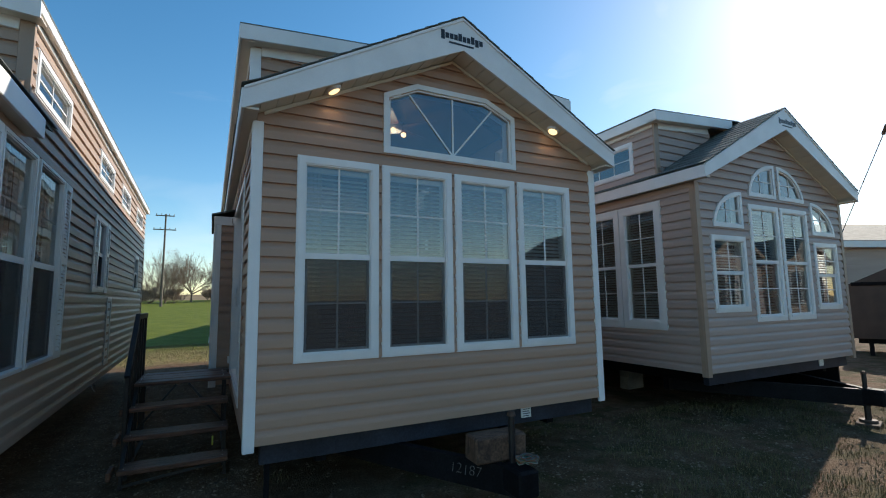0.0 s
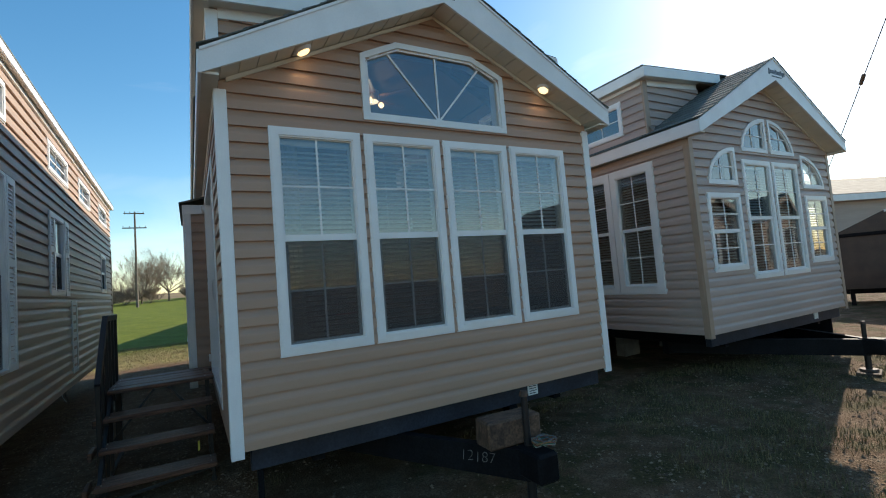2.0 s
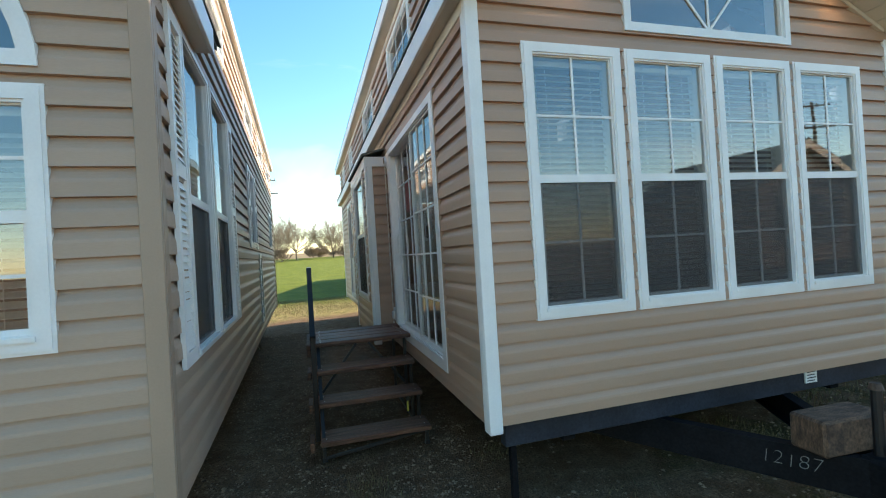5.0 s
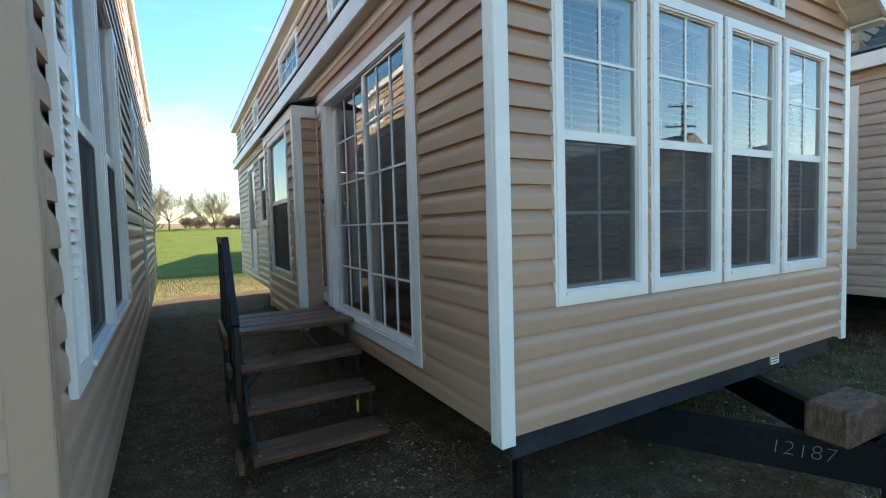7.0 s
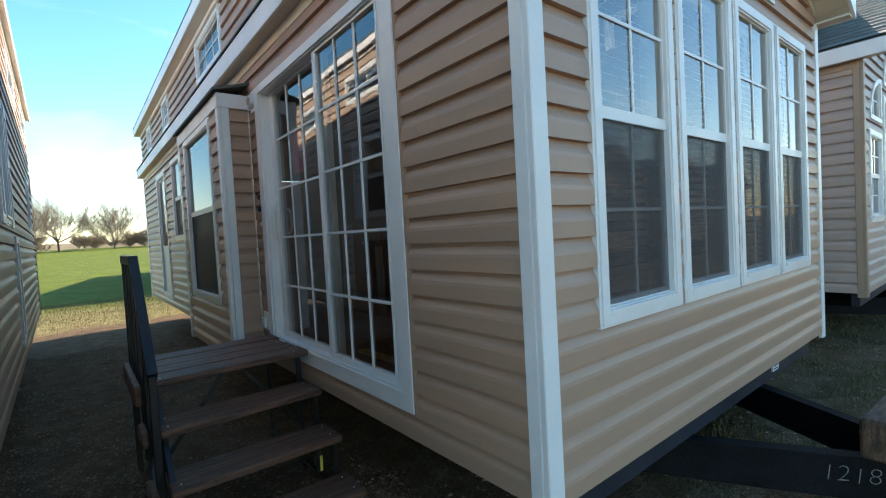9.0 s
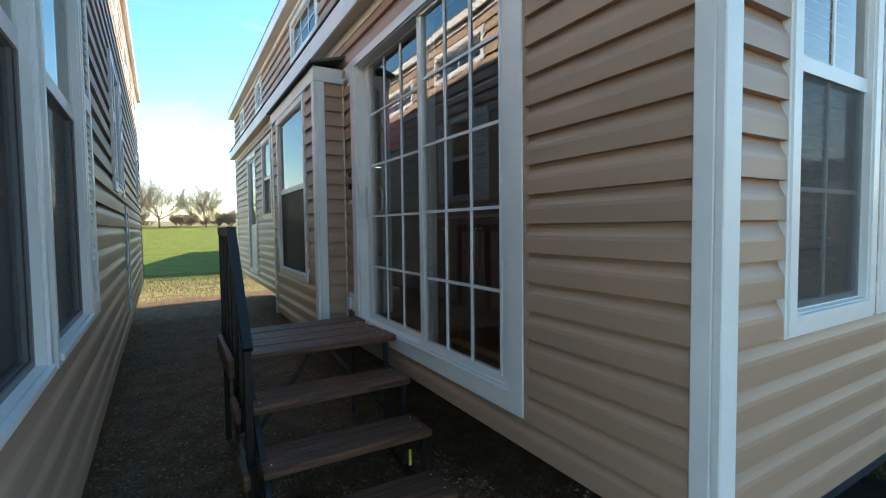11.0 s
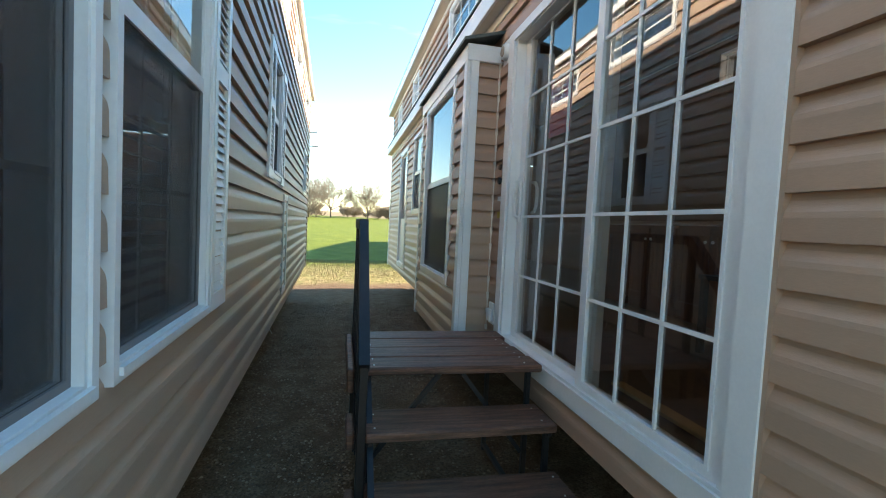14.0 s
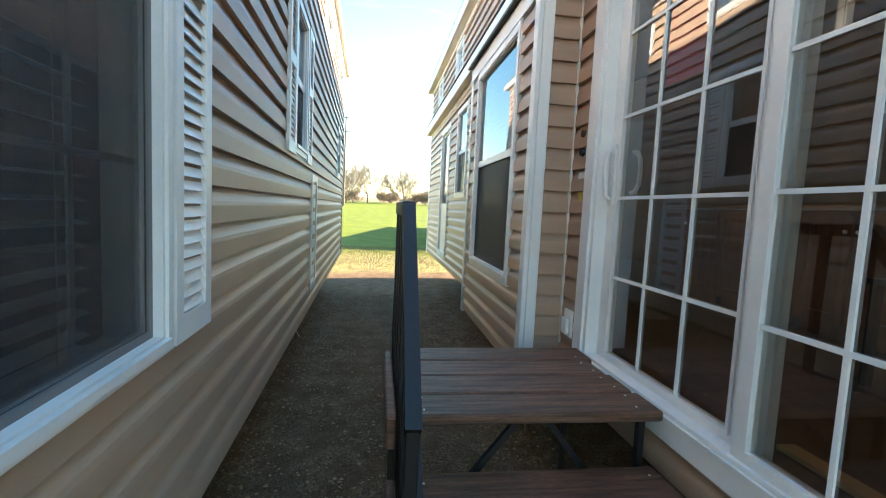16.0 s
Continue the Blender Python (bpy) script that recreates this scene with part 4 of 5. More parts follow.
for a, b, c, d in ((0.22, 0.478, 1.155, 2.90), (2.167, 2.425, 1.155, 2.90), (3.79, 4.055, 1.84, 2.86), (4.655, 4.91, 1.84, 2.86)):
    shutter(home_l, lside, a, b, c, d)
# tall access hatch in the side wall
bm = bmesh.new()
ring(bm, [(5.05, 0.76), (5.45, 0.76), (5.45, 1.78), (5.05, 1.78)], [(5.11, 0.82), (5.39, 0.82), (5.39, 1.72), (5.11, 1.72)], 0.015, 0.035, lside)
hatch = part("access_hatch", bm, WHITE, home_l, "white framed access hatch in the siding")
bm = bmesh.new()
prism(bm, [(5.11, 0.82), (5.39, 0.82), (5.39, 1.72), (5.11, 1.72)], 0.008, lambda u, k, z: lside(u, 0.018 + k, z))
part("hatch_panel", bm, WHITE, hatch)

# ---- the further home ----
C0 = Vector((5.88, 3.96, 0))
WC, DC, ZC = 3.82, 10.8, 0.66
K = C0.x
C_LOW = [(6.13 - K, 6.90 - K, 1.46, 2.50), (8.76 - K, 9.47 - K, 1.45, 2.50)]
C_TALL = [(7.055 - K, 7.80 - K, 1.31, 3.0), (7.865 - K, 8.61 - K, 1.31, 3.0)]
C_SIDE = [(4.47 - 3.93, 5.22 - 3.93, 1.21, 3.06), (5.23 - 3.93, 5.98 - 3.93, 1.21, 3.06)]
C_CLER = [(4.89 - 3.93, 6.0 - 3.93, 3.58, 4.08)]
# quarter-ellipse windows: square corner at (u, z), reach along the wall, height
C_ARCS = [(7.785 - K, 3.135, -0.705, 0.53), (7.865 - K, 3.135, 0.705, 0.53), (6.885 - K, 2.632, -0.69, 0.535), (8.745 - K, 2.632, 0.70, 0.535)]


def arc_hole(u, z0, rx, rz):
    def reach(z):
        k = max(0.0, min(1.0, (z - z0) / (rz - 0.04)))
        return u + rx * 0.93 * math.sqrt(1 - k * k)
    left, right = (reach, lambda z: u) if rx < 0 else (lambda z: u, reach)
    return (z0 + 0.04, z0 + rz - 0.05, left, right, False)


c_front = [rect_hole(*q) for q in C_LOW + C_TALL] + [arc_hole(*q) for q in C_ARCS]
c_side = [rect_hole(*q) for q in C_SIDE + C_CLER]
home_c, cf, cside = home(Matrix.Translation(C0), "grey-tan park home with arched front windows and green-grey roof", WC, DC, ZC, "left", c_front, c_side, GREY_TAN, TAUPE, zeave=3.24, peak=4.12, dwall=4.25)
for q in C_LOW + C_TALL:
    hung_window(home_c, cf, *q, screened=None)
for q in C_SIDE:
    hung_window(home_c, cside, *q, screened=None, w=0.10)
# unseen panel, added to keep low sun out from under this home
part("sun_block_panel", boxed(WC - 0.06, WC - 0.03, 0.2, DC - 0.2, -0.02, ZC - 0.004), BLACK_STEEL, home_c, "unseen black panel added to block sun under the far side")
for q in C_CLER:
    fixed_window(home_c, cside, *q, cols=3)


for u, z, rx, rz in C_ARCS:
    pts = [(u + rx * math.cos(math.pi / 2 * i / 14), z + rz * math.sin(math.pi / 2 * i / 14)) for i in range(15)]
    if rx < 0:
        pts = pts[::-1]
    shaped_window(home_c, cf, [(u, z)] + pts, [((u + rx * 0.5, z + 0.05), (u + rx * 0.5, z + rz * 0.80)), ((u + rx * 0.05, z + rz * 0.48), (u + rx * 0.82, z + rz * 0.48))], label="white quarter-round window with grilles")
for q in C_LOW + C_TALL:
    blind(Matrix.Translation(C0 + Vector((q[0] + 0.07, 0.068, 0))), q[1] - q[0] - 0.14, q[2] + 0.07, q[3] - 0.07, single=False)
for q in C_SIDE:
    blind(Matrix.Translation(C0 + Vector((0.068, q[1] - 0.07, 0))) @ Matrix.Rotation(-math.pi / 2, 4, "Z"), q[1] - q[0] - 0.14, q[2] + 0.07, q[3] - 0.07, single=False)


# ---- ground ----
def ground_material():
    m = bpy.data.materials.new("ground_gravel_grass")
    m.use_nodes = True
    n, l = m.node_tree.nodes, m.node_tree.links
    b = n["Principled BSDF"]
    b.inputs["Roughness"].default_value = 0.95
    b.inputs["Specular IOR Level"].default_value = 0.15
    geo, sep = n.new("ShaderNodeNewGeometry"), n.new("ShaderNodeSeparateXYZ")
    l.new(geo.outputs["Position"], sep.inputs["Vector"])

    def noise_tex(scale, detail=4):
        t = n.new("ShaderNodeTexNoise")
        t.inputs["Scale"].default_value, t.inputs["Detail"].default_value = scale, detail
        l.new(geo.outputs["Position"], t.inputs["Vector"])
        return t.outputs["Fac"]

    def step(v, lo, hi):
        r = n.new("ShaderNodeMapRange")
        r.interpolation_type = "SMOOTHSTEP"
        r.inputs["From Min"].default_value, r.inputs["From Max"].default_value = lo, hi
        l.new(v, r.inputs["Value"])
        return r.outputs["Result"]

    def calc(op, a, c):
        k = n.new("ShaderNodeMath")
        k.operation = op
        for i, x in enumerate((a, c)):
            if isinstance(x, float):
                k.inputs[i].default_value = x
            else:
                l.new(x, k.inputs[i])
        return k.outputs["Value"]

    def mix(f, a, c):
        k = n.new("ShaderNodeMix")
        k.data_type = "RGBA"
        l.new(f, k.inputs[0])
        for i, x in ((6, a), (7, c)):
            if isinstance(x, tuple):
                k.inputs[i].default_value = (*x, 1)
            else:
                l.new(x, k.inputs[i])
        return k.outputs[2]
    vor = n.new("ShaderNodeTexVoronoi")
    vor.inputs["Scale"].default_value = 70
    l.new(geo.outputs["Position"], vor.inputs["Vector"])
    stone = n.new("ShaderNodeValToRGB")
    stone.color_ramp.elements[0].color, stone.color_ramp.elements[1].color = (0.078, 0.046, 0.026, 1), (0.27, 0.180, 0.110, 1)
    l.new(vor.outputs["Color"], stone.inputs["Fac"])
    dirt = mix(step(noise_tex(90), 0.35, 0.65), (0.084, 0.044, 0.022), (0.155, 0.090, 0.050))
    gravel = mix(step(noise_tex(5.0, 9), 0.30, 0.70), dirt, stone.outputs["Color"])
    tuft = mix(step(noise_tex(45), 0.3, 0.7), (0.055, 0.042, 0.017), (0.115, 0.086, 0.036))
    wob = calc("MULTIPLY", calc("SUBTRACT", noise_tex(0.8), 0.5), 2.2)
    yard = mix(calc("MULTIPLY", step(noise_tex(2.2, 6), 0.46, 0.60), step(calc("ADD", sep.outputs["X"], wob), 1.2, 2.4)), gravel, tuft)
    far_grass = mix(step(noise_tex(1.2, 8), 0.35, 0.7), (0.115, 0.15, 0.018), (0.175, 0.205, 0.030))
    far_grass = mix(step(noise_tex(40, 4), 0.35, 0.75), far_grass, (0.09, 0.10, 0.016))
    straw = mix(step(noise_tex(6, 7), 0.35, 0.65), (0.34, 0.25, 0.12), (0.17, 0.17, 0.05))
    yy = calc("ADD", sep.outputs["Y"], wob)
    lawn = mix(step(yy, 18.2, 20.5), straw, far_grass)
    near = mix(step(yy, 14.9, 16.2), yard, lawn)
    field = mix(step(noise_tex(0.05), 0.3, 0.7), (0.25, 0.18, 0.10), (0.19, 0.135, 0.08))
    whole = mix(step(sep.outputs["Y"], 95.0, 97.0), near, field)
    l.new(whole, b.inputs["Base Color"])
    bp = n.new("ShaderNodeBump")
    bp.inputs["Strength"].default_value, bp.inputs["Distance"].default_value = 0.9, 0.015
    l.new(calc("ADD", vor.outputs["Distance"], noise_tex(70)), bp.inputs["Height"])
    l.new(bp.outputs["Normal"], b.inputs["Normal"])
    return m


def ground():
    bm = bmesh.new()

    def axis(a, b, fine, far):
        near = [a + (b - a) * i / fine for i in range(fine + 1)]
        return [-far, -300, -80, -25] + near + [b + 4, b + 10, b + 20, b + 30, b + 45, b + 60, b + 70, b + 76, 300, far]
    xs, ys = axis(-8, 14, 88, 2500), axis(-6, 20, 104, 2500)
    xs = sorted(set(xs))
    ys = sorted(set(ys))

    def height(x, y):
        h = 0.028 * noise.noise(Vector((x * 0.9, y * 0.9, 0))) + 0.012 * noise.noise(Vector((x * 4, y * 4, 3)))
        h *= 1.0 if -8 < x < 14 and -6 < y < 20 else 0.0
        if y > 24:
            h += 2.25 * min(1.0, (y - 24) / 66.0)
        if y > 96:
            h += 4.4 * min(1.0, (y - 96) / 204.0)
        return h - 0.015
    grid = [[bm.verts.new((x, y, height(x, y))) for x in xs] for y in ys]
    for j in range(len(ys) - 1):
        for i in range(len(xs) - 1):
            bm.faces.new((grid[j][i], grid[j][i + 1], grid[j + 1][i + 1], grid[j + 1][i]))
    g = part("ground", bm, ground_material())
    for p in g.data.polygons:
        p.use_smooth = True
    tagged(g, "gravel and thin grass yard running into mown green lawn", "ground", kind="structure")


ground()


# ---- trees, pole ----
BARK = material("grey_bark", (0.19, 0.145, 0.115), 0.9, 0.3, 3, 0.2, 30)
TWIG = material("bare_twigs", (0.27, 0.20, 0.155), 0.9, 0.3, 2, 0.2, 20)


def tree(x, y, h, spread, seed, label, low=0.22, n_limbs=12, bush=False):
    """A leafless tree: tapered trunk, limbs that fork, a haze of fine twigs."""
    rnd = random.Random(seed)
    t = thing("bush" if bush else "tree", pose(x, y, -0.03 + 2.25 * min(1.0, max(0.0, (y - 24) / 66.0))), label, "bush" if bush else "tree")
    trunk, twigs = bmesh.new(), bmesh.new()
    r0 = h * 0.015

    def grow(bm, p, d, length, r, depth):
        steps_n = 3
        for i in range(steps_n):
            q = p + d * (length / steps_n)
            r2 = r * 0.8
            tube(bm if depth < 2 else twigs, p, q, max(r, 0.008), 6 if depth < 2 else 3, max(r2, 0.006))
            p, r = q, r2
            d = (d + Vector((rnd.uniform(-1, 1), rnd.uniform(-1, 1), rnd.uniform(-0.1, 0.9))) * 0.14).normalized()
            if depth < 4:
                for _ in range(0 if depth == 0 else 3 if depth == 3 else 2):
                    side = Vector((rnd.uniform(-1, 1), rnd.uniform(-1, 1), rnd.uniform(-0.1, 0.9))).normalized()
                    grow(bm, p, (d * 0.75 + side * spread).normalized(), length * rnd.uniform(0.42, 0.72), r * 0.5, depth + 1)
    if not bush:
        tube(trunk, (0, 0, -0.2), (0, 0, h * low), r0 * 1.2, 10, r0)
    else:
        tube(trunk, (0, 0, -0.2), (0, 0, 0.25), r0 * 1.2, 8, r0)
    for i in range(n_limbs):
        a = 2 * math.pi * i / n_limbs + rnd.uniform(-0.3, 0.3)
        e = rnd.uniform(0.35, 1.25) if not bush else rnd.uniform(0.15, 1.2)
        d = Vector((math.cos(a) * math.cos(e), math.sin(a) * math.cos(e), math.sin(e)))
        base = Vector((0, 0, h * low * rnd.uniform(0.7, 1.0) if not bush else 0.1))
        grow(trunk, base, d, h * rnd.uniform(0.4, 0.52), r0 * 0.55, 1)
    part("trunk", trunk, BARK, t)
    part("crown", twigs, TWIG, t)
    return t


round_tree = tree(-2.7, 80, 7.0, 0.55, 4, "bare round-crowned tree on the lawn's edge")
wide_tree = tree(3.3, 82, 7.0, 0.6, 9, "bare spreading tree on the lawn's edge", low=0.1, n_limbs=15)
tree(-5.8, 76, 6.6, 0.55, 12, "bare tall tree beside the power pole", low=0.12, n_limbs=14)
for i, (x, y, h) in enumerate(((-7.5, 74, 3.4), (-4.7, 75, 2.8), (-9.5, 78, 3.6), (-0.6, 92, 2.4), (1.4, 88, 2.6), (5.2, 84, 2.8), (7.0, 83, 3.0), (9.0, 82, 3.0), (11.5, 84, 3.2), (-12, 80, 3.6), (14, 86, 3.2))):
    shrub = tree(x, y, h, 0.75, 30 + i, "bare brown shrub in the far hedge", n_limbs=13, bush=True)

for i in range(11):
    copy_thing(shrub, pose((-13 if i < 4 else -8) + 1.9 * i + 0.5 * math.sin(i * 2.1), 88 + 3 * math.sin(i * 1.3), 2.11, 0, 0, 50 * i) @ Matrix.Scale(0.55 + 0.2 * math.sin(i * 1.7), 4))

pole = thing("power_pole", pose(-5.3, 64, 1.3), "tall wooden power pole with two crossarms", "power pole")
bm = bmesh.new()
tube(bm, (0, 0, -0.3), (0.05, 0, 11.2), 0.15, 10, 0.09)
part("mast", bm, BARK, pole)
for z, w in ((10.9, 1.0), (9.2, 1.2)):
    part("crossarm", boxed(-w, w, -0.16, -0.07, z, z + 0.12, 0.01), BARK, pole)
    for x in (-w + 0.1, -w * 0.4, w * 0.4, w - 0.1):
        bm = bmesh.new()
        tube(bm, (x, -0.115, z + 0.12), (x, -0.115, z + 0.3), 0.035, 8)
        part("insulator", bm, BARK, pole)

copy_thing(pole, pose(36, -18.3, 0, 0, 0, 35))


# ---- small fittings on the home beside the steps ----
def gable_lettering(parent, cu, zc, w):
    """The maker's mark on the rake boards, as plain dark bars of its size."""
    n = 10
    for i in range(n):
        u = cu - w / 2 + w * i / n
        tall = i in (0, 4, 7)
        z = zc - (0.018 if i in (0, 8) else 0.0)
        bm = bmesh.new()
        prism(bm, [(u, z), (u + w / n * 0.84, z), (u + w / n * 0.84, zc + (0.075 if tall else 0.055)), (u, zc + (0.075 if tall else 0.055))], 0.002, lambda p, d, zz: (p, -0.2625 - d, zz))
        part("letter_bar", bm, INK, parent)
    bm = bmesh.new()
    prism(bm, [(cu - w * 0.32, zc - 0.045), (cu + w * 0.26, zc - 0.045), (cu + w * 0.26, zc - 0.027), (cu - w * 0.32, zc - 0.027)], 0.002, lambda p, d, zz: (p, -0.2625 - d, zz))
    part("letter_bar", bm, INK, parent)


gable_lettering(home_a, WA / 2 - 0.01, 4.165, 0.47)
gable_lettering(home_c, WC / 2 + 0.05, 4.265, 0.47)
tag = part("data_plate", boxed(a_u(2.93), a_u(3.05), 0.045, 0.058, ZA - 0.115, ZA - 0.005, 0.001), PAPER, home_a, "white printed data plate")
for i in range(4):
    part("print_line", boxed(a_u(2.945), a_u(3.035 - 0.01 * (i % 2)), 0.043, 0.0448, ZA - 0.035 - 0.022 * i, ZA - 0.028 - 0.022 * i), INK, tag)
part("data_plate", boxed(2.85, 2.97, 0.045, 0.058, ZC - 0.115, ZC - 0.005, 0.001), PAPER, home_c, "white printed data plate")

bm = bmesh.new()
box(bm, -0.035, -0.004, a_v(6.91), a_v(7.02), 0.845, 1.0, 0.006)
outlet = part("outlet_cover", bm, WHITE, home_a, "white weatherproof outlet cover")
part("flap", boxed(-0.060, -0.036, a_v(6.93), a_v(7.0), 0.865, 0.955, 0.006), WHITE, outlet)
for z, r, mat_ in ((1.985, 0.022, RUST), (1.885, 0.026, RAIL)):
    bm = bmesh.new()
    bmesh.ops.create_cone(bm, cap_ends=True, segments=20, radius1=r, radius2=r * 0.8, depth=0.018, matrix=Matrix.Translation((-0.03, a_v(6.945), z)) @ Matrix.Rotation(-math.pi / 2, 4, "Y"))
    part("bell_button", bm, mat_, home_a)
part("sticker", boxed(-0.0235, -0.022, a_v(6.91), a_v(6.985), 1.70, 1.775), PAPER, home_a, "white and green sticker")
part("sticker", boxed(-0.0255, -0.0242, a_v(6.91), a_v(6.985), 1.70, 1.728), material("green_ink", (0.03, 0.28, 0.10), 0.6), home_a)
part("sticker", boxed(-0.0235, -0.022, a_v(6.915), a_v(6.975), 1.60, 1.665), material("yellow_ink", (0.55, 0.42, 0.08), 0.6), home_a)
bm = bmesh.new()
bmesh.ops.create_cone(bm, cap_ends=True, segments=28, radius1=0.062, radius2=0.05, depth=0.035, matrix=Matrix.Translation((-0.04, a_v(6.955), 2.80)) @ Matrix.Rotation(-math.pi / 2, 4, "Y"))
vent = part("wall_vent", bm, WHITE, home_a, "round white wall vent")
part("mount_block", boxed(-0.024, -0.018, a_v(6.89), a_v(7.02), 2.71, 2.89, 0.001), WHITE, vent)
bm = bmesh.new()
bmesh.ops.create_cone(bm, cap_ends=True, segments=24, radius1=0.036, radius2=0.034, depth=0.006, matrix=Matrix.Translation((-0.06, a_v(6.955), 2.80)) @ Matrix.Rotation(-math.pi / 2, 4, "Y"))
part("grille", bm, TAUPE, vent)

# red paper behind the sliding leaf
RED = material("red_paper", (0.78, 0.09, 0.13), 0.6, 0.1, 10)
paper = part("red_paper", boxed(0.066, 0.068, a_v(6.11), a_v(6.375), 2.10, 2.43), RED, None)
paper.matrix_basis = Matrix.Translation(A0)
tagged(paper, "red paper sheet taped behind the door glass", "paper")


# ---- inside the home ----
F = ZA + 0.20


def cabinet(m, w, h=0.88, d=0.58, doors=2, label="dark stained wooden base cabinet with panelled doors"):
    c = thing("base_cabinet", m, label, "cabinet", "kitchen cabinets")
    part("body", boxed(0, w, 0.02, d, 0.09, h), WOOD, c)
    part("plinth", boxed(0.02, w - 0.02, 0.07, d, 0, 0.09), WOOD, c)
    for i in range(doors):
        a, b = w * i / doors + 0.012, w * (i + 1) / doors - 0.012
        bm = bmesh.new()
        ring(bm, [(a, 0.12), (b, 0.12), (b, h - 0.03), (a, h - 0.03)], [(a + 0.06, 0.18), (b - 0.06, 0.18), (b - 0.06, h - 0.09), (a + 0.06, h - 0.09)], 0.0, 0.02, lambda u, k, z: (u, 0.0199 - k, z))
        dr = part("door", bm, WOOD, c)
        part("door_panel", boxed(a + 0.06, b - 0.06, 0.008, 0.019, 0.18, h - 0.09, 0.004), WOOD, dr)
        bm = bmesh.new()
        bmesh.ops.create_icosphere(bm, subdivisions=2, radius=0.014, matrix=Matrix.Translation((b - 0.03 if i % 2 == 0 else a + 0.03, -0.014, h - 0.14)))
        part("knob", bm, WHITE, dr)
    return c


for i in range(4):
    cabinet(Matrix.Translation((2.28, 9.1 - i * 0.8, F)) @ Matrix.Rotation(-math.pi / 2, 4, "Z"), 0.78)
top = part("worktop", boxed(2.25, 2.90, 5.88, 9.14, F + 0.882, F + 0.92, 0.006), TAUPE)
tagged(top, "tan laminate worktop over the wooden cabinets", "worktop")
table = thing("side_table", pose(1.57, 5.92, F), "black wooden side table on the room floor", "table")
part("tabletop", boxed(0, 0.6, 0, 0.5, 0.5, 0.53, 0.004), RAIL, table)
for x in (0.03, 0.57):
    for y in (0.03, 0.47):
        part("leg", boxed(x - 0.02, x + 0.02, y - 0.02, y + 0.02, 0, 0.5, 0.003), RAIL, table)
folder = part("red_folder", boxed(1.72, 2.02, 5.98, 6.22, F + 0.532, F + 0.545, 0.002), RED)
tagged(folder, "red folder lying on the black table", "folder")
strip = part("threshold_strip", boxed(0.58, 0.65, 4.8, 5.84, F + 0.001, F + 0.02, 0.003), material("pale_pine", (0.55, 0.40, 0.20), 0.5, 0.2, 8), None)
tagged(strip, "pale pine strip on the floor inside the door", "strip")
for z, hh in ((2.74, 0.13), (2.63, 0.085)):
    sw = part("switch_plate", boxed(A0.x + WA - 0.121, A0.x + WA - 0.112, 8.28, 8.40, z, z + hh, 0.002), WHITE)
    tagged(sw, "white switch plate on the inner wall", "switch")

CURT = material("cream_curtain", (0.72, 0.66, 0.52), 0.8, 0.1, 8)
bm = bmesh.new()
n = 40
rows_v = []
for z in (F + 0.05, 2.95):
    rows_v.append([bm.verts.new((A0.x + 0.30 + 0.30 * i / n, 4.28 + 0.028 * math.sin(i * 1.25), z)) for i in range(n + 1)])
for i in range(n):
    bm.faces.new((rows_v[0][i], rows_v[0][i + 1], rows_v[1][i + 1], rows_v[1][i]))
bmesh.ops.solidify(bm, geom=bm.faces, thickness=0.003)
cur = part("curtain", bm, CURT)
tagged(cur, "cream curtain hanging in folds beside the window", "curtain")

fan = thing("ceiling_fan", pose(2.2, 5.7, 4.18), "white ceiling fan with lit glass globes", "ceiling fan")
bm = bmesh.new()
tube(bm, (0, 0, 0), (0, 0, -0.12), 0.015)
part("downrod", bm, WHITE, fan)
bm = bmesh.new()
bmesh.ops.create_cone(bm, cap_ends=True, segments=24, radius1=0.09, radius2=0.11, depth=0.12, matrix=Matrix.Translation((0, 0, -0.16)))
part("motor", bm, WHITE, fan)
for i in range(5):
    a = 2 * math.pi * i / 5 + 0.4
    bm = boxed(0.12, 0.60, -0.06, 0.06, -0.165, -0.157, 0.003)
    bl = part("blade", bm, WOOD, fan)
    bl.rotation_euler = (0.15, 0, a)
for i in range(3):
    a = 2 * math.pi * i / 3
    bm = bmesh.new()
    bmesh.ops.create_icosphere(bm, subdivisions=3, radius=0.035, matrix=Matrix.Translation((0.13 * math.cos(a), 0.13 * math.sin(a), -0.25)))
    part("globe", bm, BULB, fan)
fan_light = new("fan_light", bpy.data.lights.new("fan_light", "POINT"))
fan_light.data.energy, fan_light.data.color, fan_light.data.shadow_soft_size = 2.2, (1.0, 0.8, 0.55), 0.08
fan_light.location = (2.2, 5.7, 3.80)


